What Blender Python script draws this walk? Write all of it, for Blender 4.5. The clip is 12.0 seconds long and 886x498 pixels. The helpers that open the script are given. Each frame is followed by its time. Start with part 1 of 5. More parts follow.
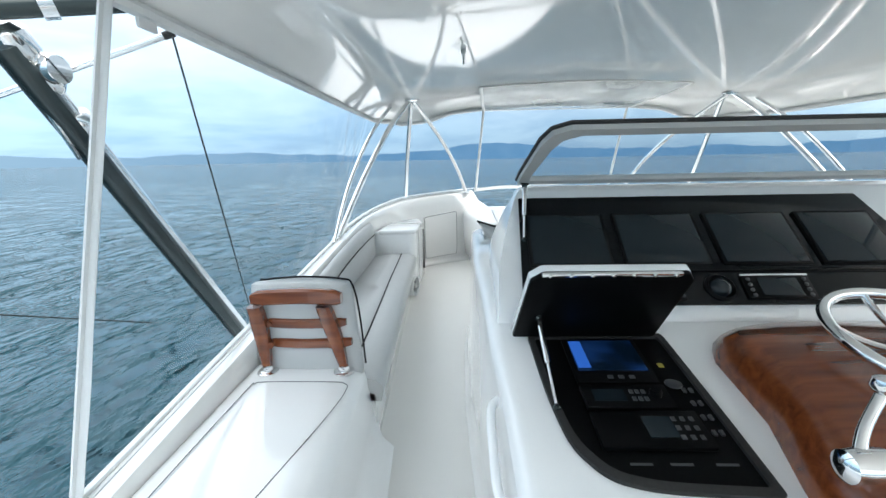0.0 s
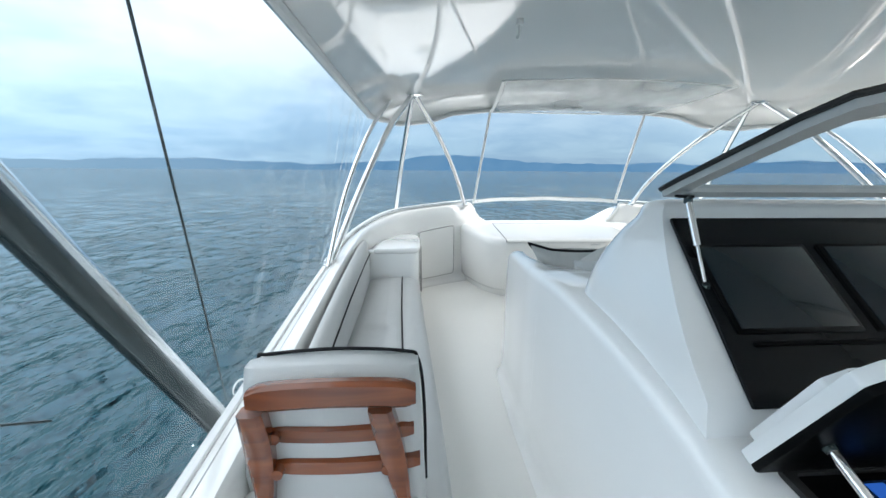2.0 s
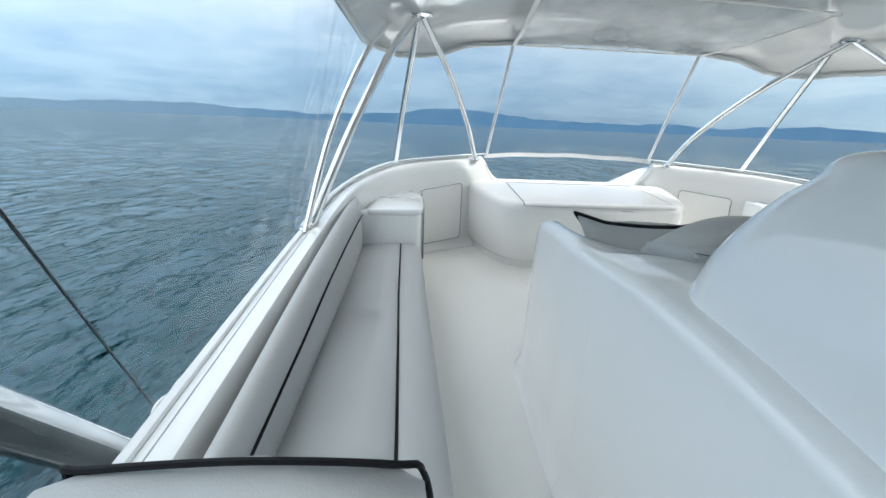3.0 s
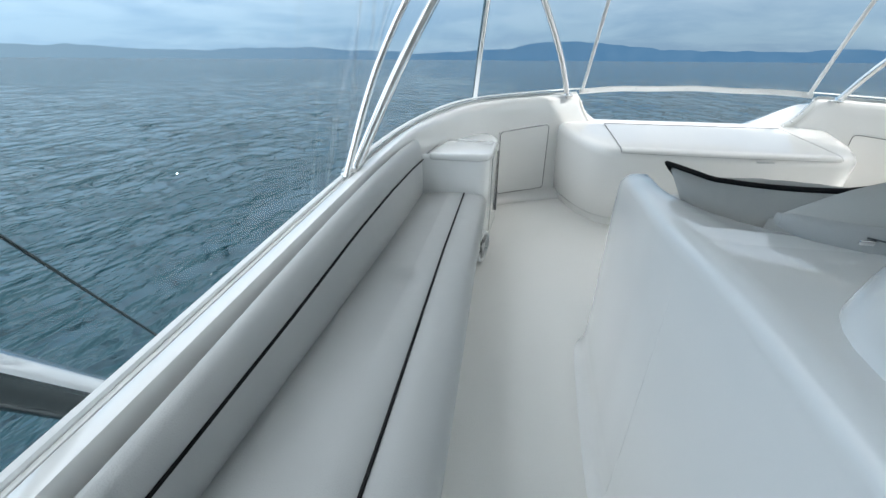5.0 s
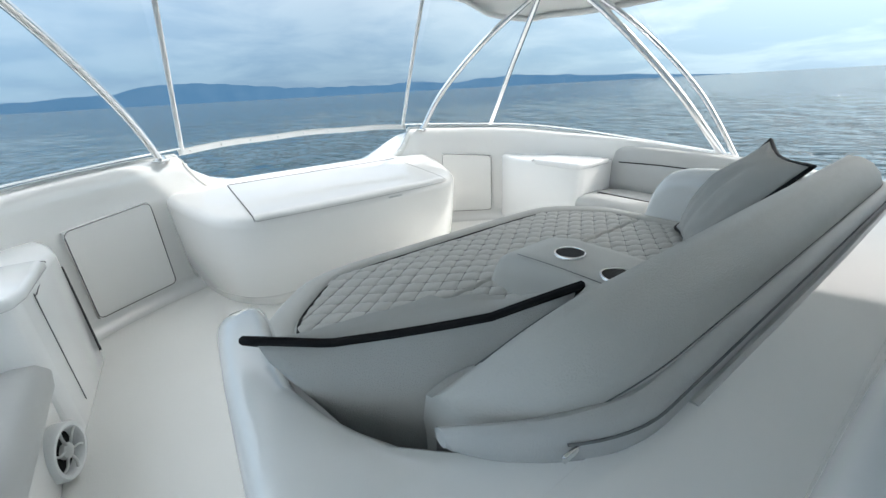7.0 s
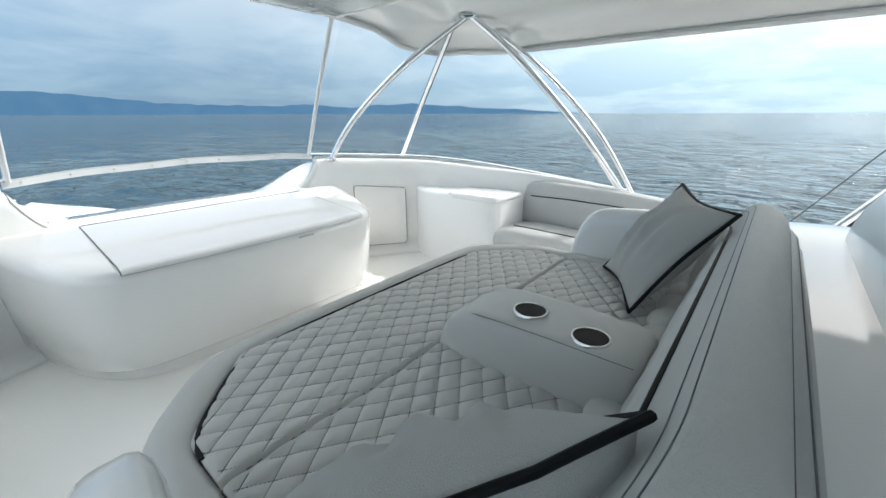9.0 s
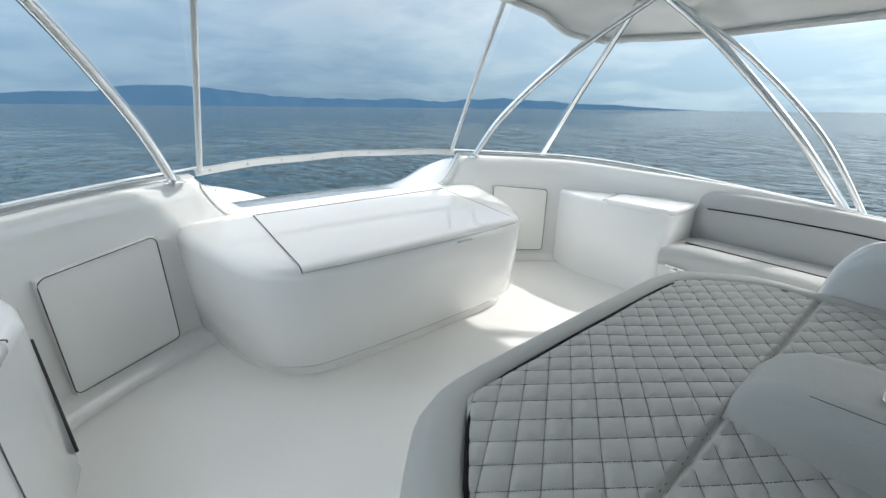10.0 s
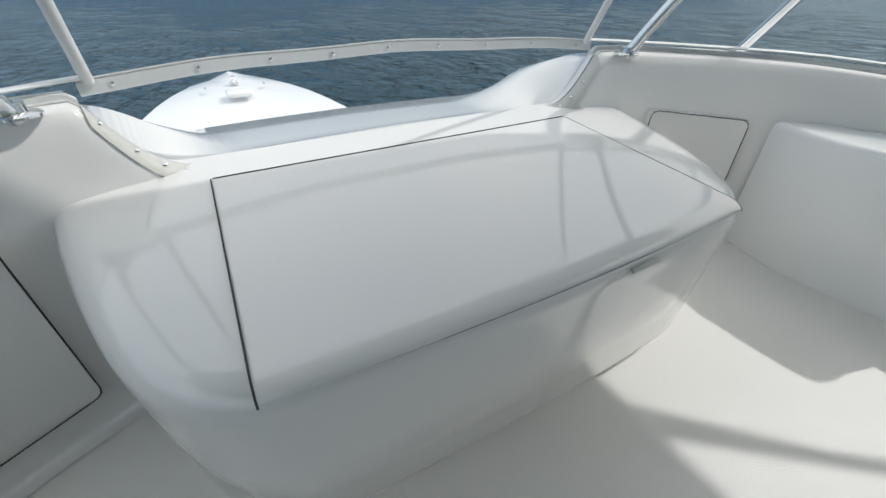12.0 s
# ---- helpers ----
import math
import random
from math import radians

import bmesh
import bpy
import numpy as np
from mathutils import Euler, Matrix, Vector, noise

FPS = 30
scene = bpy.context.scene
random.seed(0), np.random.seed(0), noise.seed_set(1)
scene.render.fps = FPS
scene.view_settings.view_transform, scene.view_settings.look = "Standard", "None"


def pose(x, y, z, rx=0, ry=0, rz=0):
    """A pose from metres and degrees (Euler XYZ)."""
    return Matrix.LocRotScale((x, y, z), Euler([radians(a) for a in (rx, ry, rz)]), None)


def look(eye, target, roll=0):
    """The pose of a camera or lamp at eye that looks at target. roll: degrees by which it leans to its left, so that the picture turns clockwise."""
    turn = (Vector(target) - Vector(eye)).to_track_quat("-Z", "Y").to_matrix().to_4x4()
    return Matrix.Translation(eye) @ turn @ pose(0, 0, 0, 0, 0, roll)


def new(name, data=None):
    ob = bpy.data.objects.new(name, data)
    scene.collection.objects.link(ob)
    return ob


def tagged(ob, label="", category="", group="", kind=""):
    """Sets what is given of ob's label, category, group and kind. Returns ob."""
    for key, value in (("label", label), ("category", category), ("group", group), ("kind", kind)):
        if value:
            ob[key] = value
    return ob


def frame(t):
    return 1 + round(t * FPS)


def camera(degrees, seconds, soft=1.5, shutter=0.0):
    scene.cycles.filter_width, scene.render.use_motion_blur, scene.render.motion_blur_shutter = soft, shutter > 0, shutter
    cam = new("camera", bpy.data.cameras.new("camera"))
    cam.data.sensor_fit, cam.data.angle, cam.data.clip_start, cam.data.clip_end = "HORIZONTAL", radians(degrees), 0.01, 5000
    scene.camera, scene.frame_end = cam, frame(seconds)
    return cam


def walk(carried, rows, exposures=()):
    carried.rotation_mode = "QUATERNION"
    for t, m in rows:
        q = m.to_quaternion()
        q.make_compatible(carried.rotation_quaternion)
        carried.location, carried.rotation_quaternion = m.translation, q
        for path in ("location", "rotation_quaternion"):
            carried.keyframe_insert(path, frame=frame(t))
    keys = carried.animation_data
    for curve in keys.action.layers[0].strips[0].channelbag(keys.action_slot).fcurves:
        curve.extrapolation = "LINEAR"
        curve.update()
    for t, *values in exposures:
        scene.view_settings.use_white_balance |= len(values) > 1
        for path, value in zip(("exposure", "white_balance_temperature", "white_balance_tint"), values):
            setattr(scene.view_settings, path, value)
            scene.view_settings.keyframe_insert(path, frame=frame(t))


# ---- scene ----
cam = camera(97.0, 12.0)
EXPOSURES = [(0.0, 0.90), (1.0, 0.78), (2.5, 0.70), (3.5, 0.46), (5.5, 0.48), (6.5, 0.58), (7.5, 0.58), (9.5, 0.42), (10.5, 0.18), (11.5, -0.15), (12.0, -0.38)]
PATH = [
    (0, (-1.127, -0.039, 1.377), (-1.195, 1.91, 0.93), -1.1),
    (0.5, (-1.36, 0.063, 1.421), (-1.492, 2.007, 0.971), -1.5),
    (1, (-1.562, 0.164, 1.407), (-1.559, 2.118, 0.981), -1.0),
    (1.5, (-1.594, 0.382, 1.362), (-1.507, 2.344, 0.986), -0.5),
    (2, (-1.561, 0.594, 1.336), (-1.418, 2.549, 0.941), 0.4),
    (2.5, (-1.581, 0.879, 1.273), (-1.4, 2.811, 0.791), 1.3),
    (3, (-1.570, 1.131, 1.265), (-1.427, 3.032, 0.659), 2.4),
    (3.5, (-1.544, 1.300, 1.270), (-1.509, 3.175, 0.576), 3.0),
    (5.5, (-1.316, 1.509, 1.204), (-1.679, 3.263, 0.315), -0.1),
    (6, (-1.252, 1.728, 1.233), (-1.208, 3.528, 0.362), -0.9),
    (6.5, (-1.117, 1.908, 1.259), (-0.536, 3.637, 0.439), -2.8),
    (7, (-1.016, 1.989, 1.275), (0.045, 3.507, 0.52), -3.2),
    (7.5, (-0.958, 2.066, 1.302), (0.456, 3.297, 0.606), -2.7),
    (9.5, (-1.0, 2.422, 1.311), (0.435, 3.661, 0.675), 0.7),
    (10, (-1.133, 2.751, 1.308), (0.027, 4.231, 0.629), 0.6),
    (10.5, (-1.141, 3.025, 1.284), (-0.215, 4.63, 0.532), -0.1),
    (11, (-1.026, 3.295, 1.268), (-0.177, 4.889, 0.408), -0.3),
    (11.5, (-0.849, 3.603, 1.234), (-0.012, 5.132, 0.253), -0.4),
    (12, (-0.593, 3.849, 1.195), (0.216, 5.291, 0.071), 0.3),
]
walk(cam, [(t, look(eye, target, roll)) for t, eye, target, roll in PATH], EXPOSURES)

# ---- world and light ----
SUN_DIR = Vector((0.97, -0.28, 1.0)).normalized()
world = bpy.data.worlds.new("world")
scene.world = world
world.use_nodes = True
wt = world.node_tree
for n in list(wt.nodes):
    wt.nodes.remove(n)
w_out = wt.nodes.new("ShaderNodeOutputWorld")
w_bg = wt.nodes.new("ShaderNodeBackground")
w_bg.inputs["Strength"].default_value = 0.11
sky = wt.nodes.new("ShaderNodeTexSky")
sky.sky_type = "NISHITA"
sky.sun_disc = False
sky.sun_elevation = math.asin(SUN_DIR.z)
sky.sun_rotation = math.atan2(SUN_DIR.x, SUN_DIR.y)
sky.air_density, sky.dust_density, sky.ozone_density = 1.0, 0.6, 3.0
w_geo = wt.nodes.new("ShaderNodeTexCoord")
w_sep = wt.nodes.new("ShaderNodeSeparateXYZ")
wt.links.new(w_geo.outputs["Generated"], w_sep.inputs[0])
# clouds lie on a high flat layer, so they crowd together towards the horizon
w_add = wt.nodes.new("ShaderNodeMath")
w_add.operation = "ADD"
w_add.inputs[1].default_value = 0.16
wt.links.new(w_sep.outputs["Z"], w_add.inputs[0])
w_max = wt.nodes.new("ShaderNodeMath")
w_max.operation = "MAXIMUM"
w_max.inputs[1].default_value = 0.05
wt.links.new(w_add.outputs[0], w_max.inputs[0])
w_div = wt.nodes.new("ShaderNodeVectorMath")
w_div.operation = "DIVIDE"
w_comb = wt.nodes.new("ShaderNodeCombineXYZ")
for k in range(3):
    wt.links.new(w_max.outputs[0], w_comb.inputs[k])
wt.links.new(w_geo.outputs["Generated"], w_div.inputs[0])
wt.links.new(w_comb.outputs[0], w_div.inputs[1])
w_noise = wt.nodes.new("ShaderNodeTexNoise")
w_noise.inputs["Scale"].default_value = 1.15
w_noise.inputs["Detail"].default_value = 5
w_noise.inputs["Roughness"].default_value = 0.55
w_noise.inputs["Distortion"].default_value = 0.3
wt.links.new(w_div.outputs[0], w_noise.inputs["Vector"])
w_ramp = wt.nodes.new("ShaderNodeValToRGB")
w_ramp.color_ramp.elements[0].position, w_ramp.color_ramp.elements[1].position = 0.40, 0.60
wt.links.new(w_noise.outputs["Fac"], w_ramp.inputs[0])
# hazy blue near the horizon, bright high overcast above
w_elev = wt.nodes.new("ShaderNodeValToRGB")
el = w_elev.color_ramp.elements
el[0].position, el[0].color = 0.0, (0.128, 0.215, 0.312, 1)
el[1].position, el[1].color = 1.0, (0.86, 0.89, 0.92, 1)
for pos, col in ((0.05, (0.150, 0.240, 0.336, 1)), (0.16, (0.255, 0.345, 0.43, 1)), (0.32, (0.44, 0.50, 0.56, 1)), (0.55, (0.70, 0.74, 0.78, 1))):
    e = w_elev.color_ramp.elements.new(pos)
    e.color = col
wt.links.new(w_sep.outputs["Z"], w_elev.inputs[0])
w_gain = wt.nodes.new("ShaderNodeMixRGB")
w_gain.inputs["Color1"].default_value, w_gain.inputs["Color2"].default_value = (10.5, 11.3, 12.0, 1), (14.4, 14.1, 13.7, 1)
wt.links.new(w_ramp.outputs[0], w_gain.inputs["Fac"])
w_tint = wt.nodes.new("ShaderNodeVectorMath")
w_tint.operation = "MULTIPLY"
wt.links.new(w_elev.outputs[0], w_tint.inputs[0])
wt.links.new(w_gain.outputs[0], w_tint.inputs[1])
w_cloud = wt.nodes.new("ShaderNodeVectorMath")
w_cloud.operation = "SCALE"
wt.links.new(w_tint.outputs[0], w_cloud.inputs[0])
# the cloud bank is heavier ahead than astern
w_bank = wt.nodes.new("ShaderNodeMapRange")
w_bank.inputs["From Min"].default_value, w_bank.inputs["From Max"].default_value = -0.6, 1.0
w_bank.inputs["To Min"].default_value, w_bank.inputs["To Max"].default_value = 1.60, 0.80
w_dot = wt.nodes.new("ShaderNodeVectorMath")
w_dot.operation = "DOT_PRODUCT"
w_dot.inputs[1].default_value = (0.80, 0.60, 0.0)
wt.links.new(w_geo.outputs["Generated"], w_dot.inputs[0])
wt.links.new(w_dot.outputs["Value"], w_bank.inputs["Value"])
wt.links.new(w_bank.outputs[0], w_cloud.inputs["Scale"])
w_mix = wt.nodes.new("ShaderNodeMixRGB")
w_mix.inputs["Fac"].default_value = 0.9
wt.links.new(sky.outputs[0], w_mix.inputs["Color1"])
# thin bright haze on the sun's side
w_side = wt.nodes.new("ShaderNodeVectorMath")
w_side.operation = "DOT_PRODUCT"
w_side.inputs[1].default_value = (0.96, -0.28, 0.0)
wt.links.new(w_geo.outputs["Generated"], w_side.inputs[0])
w_sider = wt.nodes.new("ShaderNodeMapRange")
w_sider.inputs["From Min"].default_value, w_sider.inputs["From Max"].default_value = 0.15, 1.0
wt.links.new(w_side.outputs["Value"], w_sider.inputs["Value"])
w_haze = wt.nodes.new("ShaderNodeMixRGB")
w_haze.inputs["Color1"].default_value, w_haze.inputs["Color2"].default_value = (1, 1, 1, 1), (2.75, 2.35, 2.0, 1)
wt.links.new(w_sider.outputs[0], w_haze.inputs["Fac"])
w_hazed = wt.nodes.new("ShaderNodeVectorMath")
w_hazed.operation = "MULTIPLY"
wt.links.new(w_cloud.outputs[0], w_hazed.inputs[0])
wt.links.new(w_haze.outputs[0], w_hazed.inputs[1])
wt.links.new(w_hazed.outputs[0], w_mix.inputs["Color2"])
wt.links.new(w_mix.outputs[0], w_bg.inputs["Color"])
wt.links.new(w_bg.outputs[0], w_out.inputs["Surface"])

sun_data = bpy.data.lights.new("sun", "SUN")
sun_data.energy, sun_data.angle, sun_data.color = 2.45, radians(1.2), (1.0, 0.985, 0.96)
sun = new("sun", sun_data)
sun.matrix_world = look(SUN_DIR * 50, (0, 0, 0))


# ---- materials ----
def material(name, base, rough=0.5, metal=0.0, vary=0.06, scale=4.0, bump=0.0, bump_scale=60.0, coat=0.0, spec=0.5, fine=0.0):
    """A surface with slow and fine variation of colour and roughness, and a fine relief."""
    m = bpy.data.materials.new(name)
    m.use_nodes = True
    nt = m.node_tree
    bs = nt.nodes["Principled BSDF"]
    tc = nt.nodes.new("ShaderNodeTexCoord")
    n1 = nt.nodes.new("ShaderNodeTexNoise")
    n1.inputs["Scale"].default_value = scale
    n1.inputs["Detail"].default_value = 5
    nt.links.new(tc.outputs["Object"], n1.inputs["Vector"])
    mix = nt.nodes.new("ShaderNodeMixRGB")
    mix.inputs["Color1"].default_value = (*[c * (1 - vary) for c in base], 1)
    mix.inputs["Color2"].default_value = (*[min(1, c * (1 + vary)) for c in base], 1)
    nt.links.new(n1.outputs["Fac"], mix.inputs["Fac"])
    nt.links.new(mix.outputs[0], bs.inputs["Base Color"])
    mr = nt.nodes.new("ShaderNodeMapRange")
    mr.inputs["To Min"].default_value = max(0.02, rough * 0.75)
    mr.inputs["To Max"].default_value = min(1, rough * 1.3)
    n2 = nt.nodes.new("ShaderNodeTexNoise")
    n2.inputs["Scale"].default_value = scale * 5
    n2.inputs["Detail"].default_value = 3
    nt.links.new(tc.outputs["Object"], n2.inputs["Vector"])
    nt.links.new(n2.outputs["Fac"], mr.inputs["Value"])
    nt.links.new(mr.outputs[0], bs.inputs["Roughness"])
    bs.inputs["Metallic"].default_value = metal
    bs.inputs["Coat Weight"].default_value = coat
    bs.inputs["Coat Roughness"].default_value = 0.06
    bs.inputs["Specular IOR Level"].default_value = spec
    if bump:
        n3 = nt.nodes.new("ShaderNodeTexNoise")
        n3.inputs["Scale"].default_value = bump_scale
        n3.inputs["Detail"].default_value = 4
        nt.links.new(tc.outputs["Object"], n3.inputs["Vector"])
        bp = nt.nodes.new("ShaderNodeBump")
        bp.inputs["Strength"].default_value = bump
        bp.inputs["Distance"].default_value = 0.004
        nt.links.new(n3.outputs["Fac"], bp.inputs["Height"])
        nt.links.new(bp.outputs[0], bs.inputs["Normal"])
    return m


GEL = material("white_gelcoat", (0.85, 0.86, 0.855), 0.07, vary=0.015, scale=1.5, bump=0.04, bump_scale=5, coat=0.6)
GEL_CREAM = material("cream_gelcoat", (0.80, 0.798, 0.778), 0.05, vary=0.012, scale=1.5, bump=0.02, bump_scale=4, coat=0.7)
NONSKID = material("nonskid_floor", (0.84, 0.833, 0.80), 0.42, vary=0.03, scale=2.0, bump=0.5, bump_scale=260)
CEILING = material("polished_ceiling", (0.80, 0.81, 0.805), 0.05, vary=0.01, scale=1.0, bump=0.03, bump_scale=2.5, coat=0.35, spec=0.55)
VINYL_PALE = material("pale_grey_vinyl", (0.485, 0.495, 0.49), 0.42, vary=0.03, scale=6, bump=0.25, bump_scale=350)
VINYL_GREY = material("grey_vinyl", (0.515, 0.520, 0.500), 0.45, vary=0.04, scale=6, bump=0.3, bump_scale=350)
CLOTH_GREY = material("grey_cloth", (0.45, 0.455, 0.44), 0.8, vary=0.06, scale=8, bump=0.6, bump_scale=500)
PIPING = material("black_piping", (0.006, 0.006, 0.007), 0.6, vary=0.2, scale=30, spec=0.2)
SEAM = material("dark_seam", (0.05, 0.05, 0.05), 0.7, vary=0.2, scale=30)
SEAM_SOFT = material("soft_grey_joint", (0.34, 0.34, 0.335), 0.6, vary=0.1, scale=30)
SEAM_GREY = material("grey_stitching", (0.14, 0.15, 0.155), 0.7, vary=0.2, scale=60)
STITCH = material("pale_stitching", (0.24, 0.25, 0.248), 0.7, vary=0.1, scale=60)
CHROME = material("polished_chrome", (0.80, 0.80, 0.80), 0.05, metal=1.0, vary=0.02, scale=20)
ALU = material("bright_aluminium", (0.80, 0.81, 0.82), 0.16, metal=1.0, vary=0.05, scale=12)
ALU_DARK = material("dark_aluminium", (0.045, 0.060, 0.062), 0.2, metal=0.6, vary=0.2, scale=10)
BLACK = material("black_plastic", (0.003, 0.0032, 0.0035), 0.35, vary=0.2, scale=20, bump=0.1, bump_scale=300, spec=0.06)
BLACK_GLOSS = material("black_gloss_panel", (0.005, 0.006, 0.007), 0.12, vary=0.2, scale=6, spec=0.16)
RUBBER = material("black_rubber", (0.015, 0.015, 0.015), 0.6, vary=0.2, scale=20)
SCREEN = material("dark_screen_glass", (0.010, 0.016, 0.020), 0.08, vary=0.3, scale=3, spec=0.3)
FRAME_GREY = material("grey_frame", (0.50, 0.51, 0.505), 0.4, vary=0.05, scale=8)
WHITE_PVC = material("white_vinyl_trim", (0.72, 0.735, 0.73), 0.4, vary=0.04, scale=10, bump=0.2, bump_scale=120)
TRIM_CREAM = material("cream_trim", (0.60, 0.60, 0.56), 0.45, vary=0.05, scale=12)
TRACK_GREY = material("grey_track", (0.50, 0.51, 0.50), 0.5, vary=0.08, scale=14)
BUTTON = material("grey_button", (0.05, 0.053, 0.056), 0.4)
LABEL_WHITE = material("label_white", (0.75, 0.76, 0.76), 0.5)


def wood_material():
    m = bpy.data.materials.new("varnished_teak")
    m.use_nodes = True
    nt = m.node_tree
    bs = nt.nodes["Principled BSDF"]
    tc = nt.nodes.new("ShaderNodeTexCoord")
    mp = nt.nodes.new("ShaderNodeMapping")
    mp.inputs["Scale"].default_value = (1.2, 14.0, 14.0)
    nt.links.new(tc.outputs["Object"], mp.inputs["Vector"])
    n1 = nt.nodes.new("ShaderNodeTexNoise")
    n1.inputs["Scale"].default_value = 2.2
    n1.inputs["Detail"].default_value = 8
    n1.inputs["Distortion"].default_value = 0.6
    nt.links.new(mp.outputs[0], n1.inputs["Vector"])
    rp = nt.nodes.new("ShaderNodeValToRGB")
    rp.color_ramp.elements[0].position, rp.color_ramp.elements[0].color = 0.3, (0.095, 0.022, 0.007, 1)
    rp.color_ramp.elements[1].position, rp.color_ramp.elements[1].color = 0.72, (0.235, 0.062, 0.018, 1)
    nt.links.new(n1.outputs["Fac"], rp.inputs[0])
    nt.links.new(rp.outputs[0], bs.inputs["Base Color"])
    bs.inputs["Roughness"].default_value = 0.22
    bs.inputs["Coat Weight"].default_value = 0.45
    bs.inputs["Coat Roughness"].default_value = 0.06
    return m


TEAK = wood_material()


def clear_material(name, haze, tint, streaked=0.0):
    """Clear flexible vinyl: mostly see-through, a little milky, with a glossy face."""
    m = bpy.data.materials.new(name)
    m.use_nodes = True
    nt = m.node_tree
    for n in list(nt.nodes):
        nt.nodes.remove(n)
    out = nt.nodes.new("ShaderNodeOutputMaterial")
    tr = nt.nodes.new("ShaderNodeBsdfTransparent")
    tr.inputs[0].default_value = (*tint, 1)
    df = nt.nodes.new("ShaderNodeBsdfDiffuse")
    df.inputs[0].default_value = (0.8, 0.84, 0.86, 1)
    gl = nt.nodes.new("ShaderNodeBsdfGlossy")
    gl.inputs["Roughness"].default_value = 0.05
    tc = nt.nodes.new("ShaderNodeTexCoord")
    ns = nt.nodes.new("ShaderNodeTexNoise")
    ns.inputs["Scale"].default_value = 2.2
    ns.inputs["Detail"].default_value = 4
    nt.links.new(tc.outputs["Object"], ns.inputs["Vector"])
    mr = nt.nodes.new("ShaderNodeMapRange")
    mr.inputs["From Min"].default_value, mr.inputs["From Max"].default_value = 0.35, 0.75
    mr.inputs["To Min"].default_value, mr.inputs["To Max"].default_value = haze * 0.4, haze * 1.8
    nt.links.new(ns.outputs["Fac"], mr.inputs["Value"])
    m1 = nt.nodes.new("ShaderNodeMixShader")
    milk = mr
    if streaked:
        # upright whitish streaks that grow stronger towards the curtain's forward end
        mp = nt.nodes.new("ShaderNodeMapping")
        mp.inputs["Scale"].default_value = (1.0, 5.5, 0.55)
        nt.links.new(tc.outputs["Object"], mp.inputs["Vector"])
        st = nt.nodes.new("ShaderNodeTexNoise")
        st.inputs["Scale"].default_value, st.inputs["Detail"].default_value, st.inputs["Distortion"].default_value = 2.0, 5, 0.8
        nt.links.new(mp.outputs[0], st.inputs["Vector"])
        sr = nt.nodes.new("ShaderNodeMapRange")
        sr.inputs["From Min"].default_value, sr.inputs["From Max"].default_value = 0.55, 0.75
        sr.inputs["To Max"].default_value = streaked
        nt.links.new(st.outputs["Fac"], sr.inputs["Value"])
        sp = nt.nodes.new("ShaderNodeSeparateXYZ")
        nt.links.new(tc.outputs["Object"], sp.inputs[0])
        fw = nt.nodes.new("ShaderNodeMapRange")
        fw.inputs["From Min"].default_value, fw.inputs["From Max"].default_value = 2.3, 3.1
        nt.links.new(sp.outputs["Y"], fw.inputs["Value"])
        milk = nt.nodes.new("ShaderNodeMath")
        milk.operation = "MULTIPLY_ADD"
        nt.links.new(sr.outputs[0], milk.inputs[0])
        nt.links.new(fw.outputs[0], milk.inputs[1])
        nt.links.new(mr.outputs[0], milk.inputs[2])
    nt.links.new(milk.outputs[0], m1.inputs[0])
    nt.links.new(tr.outputs[0], m1.inputs[1])
    nt.links.new(df.outputs[0], m1.inputs[2])
    lw = nt.nodes.new("ShaderNodeLayerWeight")
    lw.inputs["Blend"].default_value = 0.5
    pw = nt.nodes.new("ShaderNodeMath")
    pw.operation = "POWER"
    pw.inputs[1].default_value = 5.0
    nt.links.new(lw.outputs["Facing"], pw.inputs[0])
    fr = nt.nodes.new("ShaderNodeMath")
    fr.operation = "MULTIPLY_ADD"
    fr.inputs[1].default_value, fr.inputs[2].default_value = 0.34, 0.012
    nt.links.new(pw.outputs[0], fr.inputs[0])
    m2 = nt.nodes.new("ShaderNodeMixShader")
    nt.links.new(fr.outputs[0], m2.inputs[0])
    nt.links.new(m1.outputs[0], m2.inputs[1])
    nt.links.new(gl.outputs[0], m2.inputs[2])
    nt.links.new(m2.outputs[0], out.inputs["Surface"])
    return m


CLEAR = clear_material("clear_vinyl", 0.012, (0.96, 0.975, 0.98))
CLEAR_SIDE = clear_material("clear_vinyl_curtain", 0.008, (0.95, 0.97, 0.975), 0.34)
# strong milkiness paints in the white reflection on the folded pane
CLEAR_FOLD = clear_material("folded_vinyl_white_sheen", 0.42, (0.9, 0.92, 0.93))
ACRYLIC = clear_material("clear_acrylic", 0.03, (0.88, 0.92, 0.94))


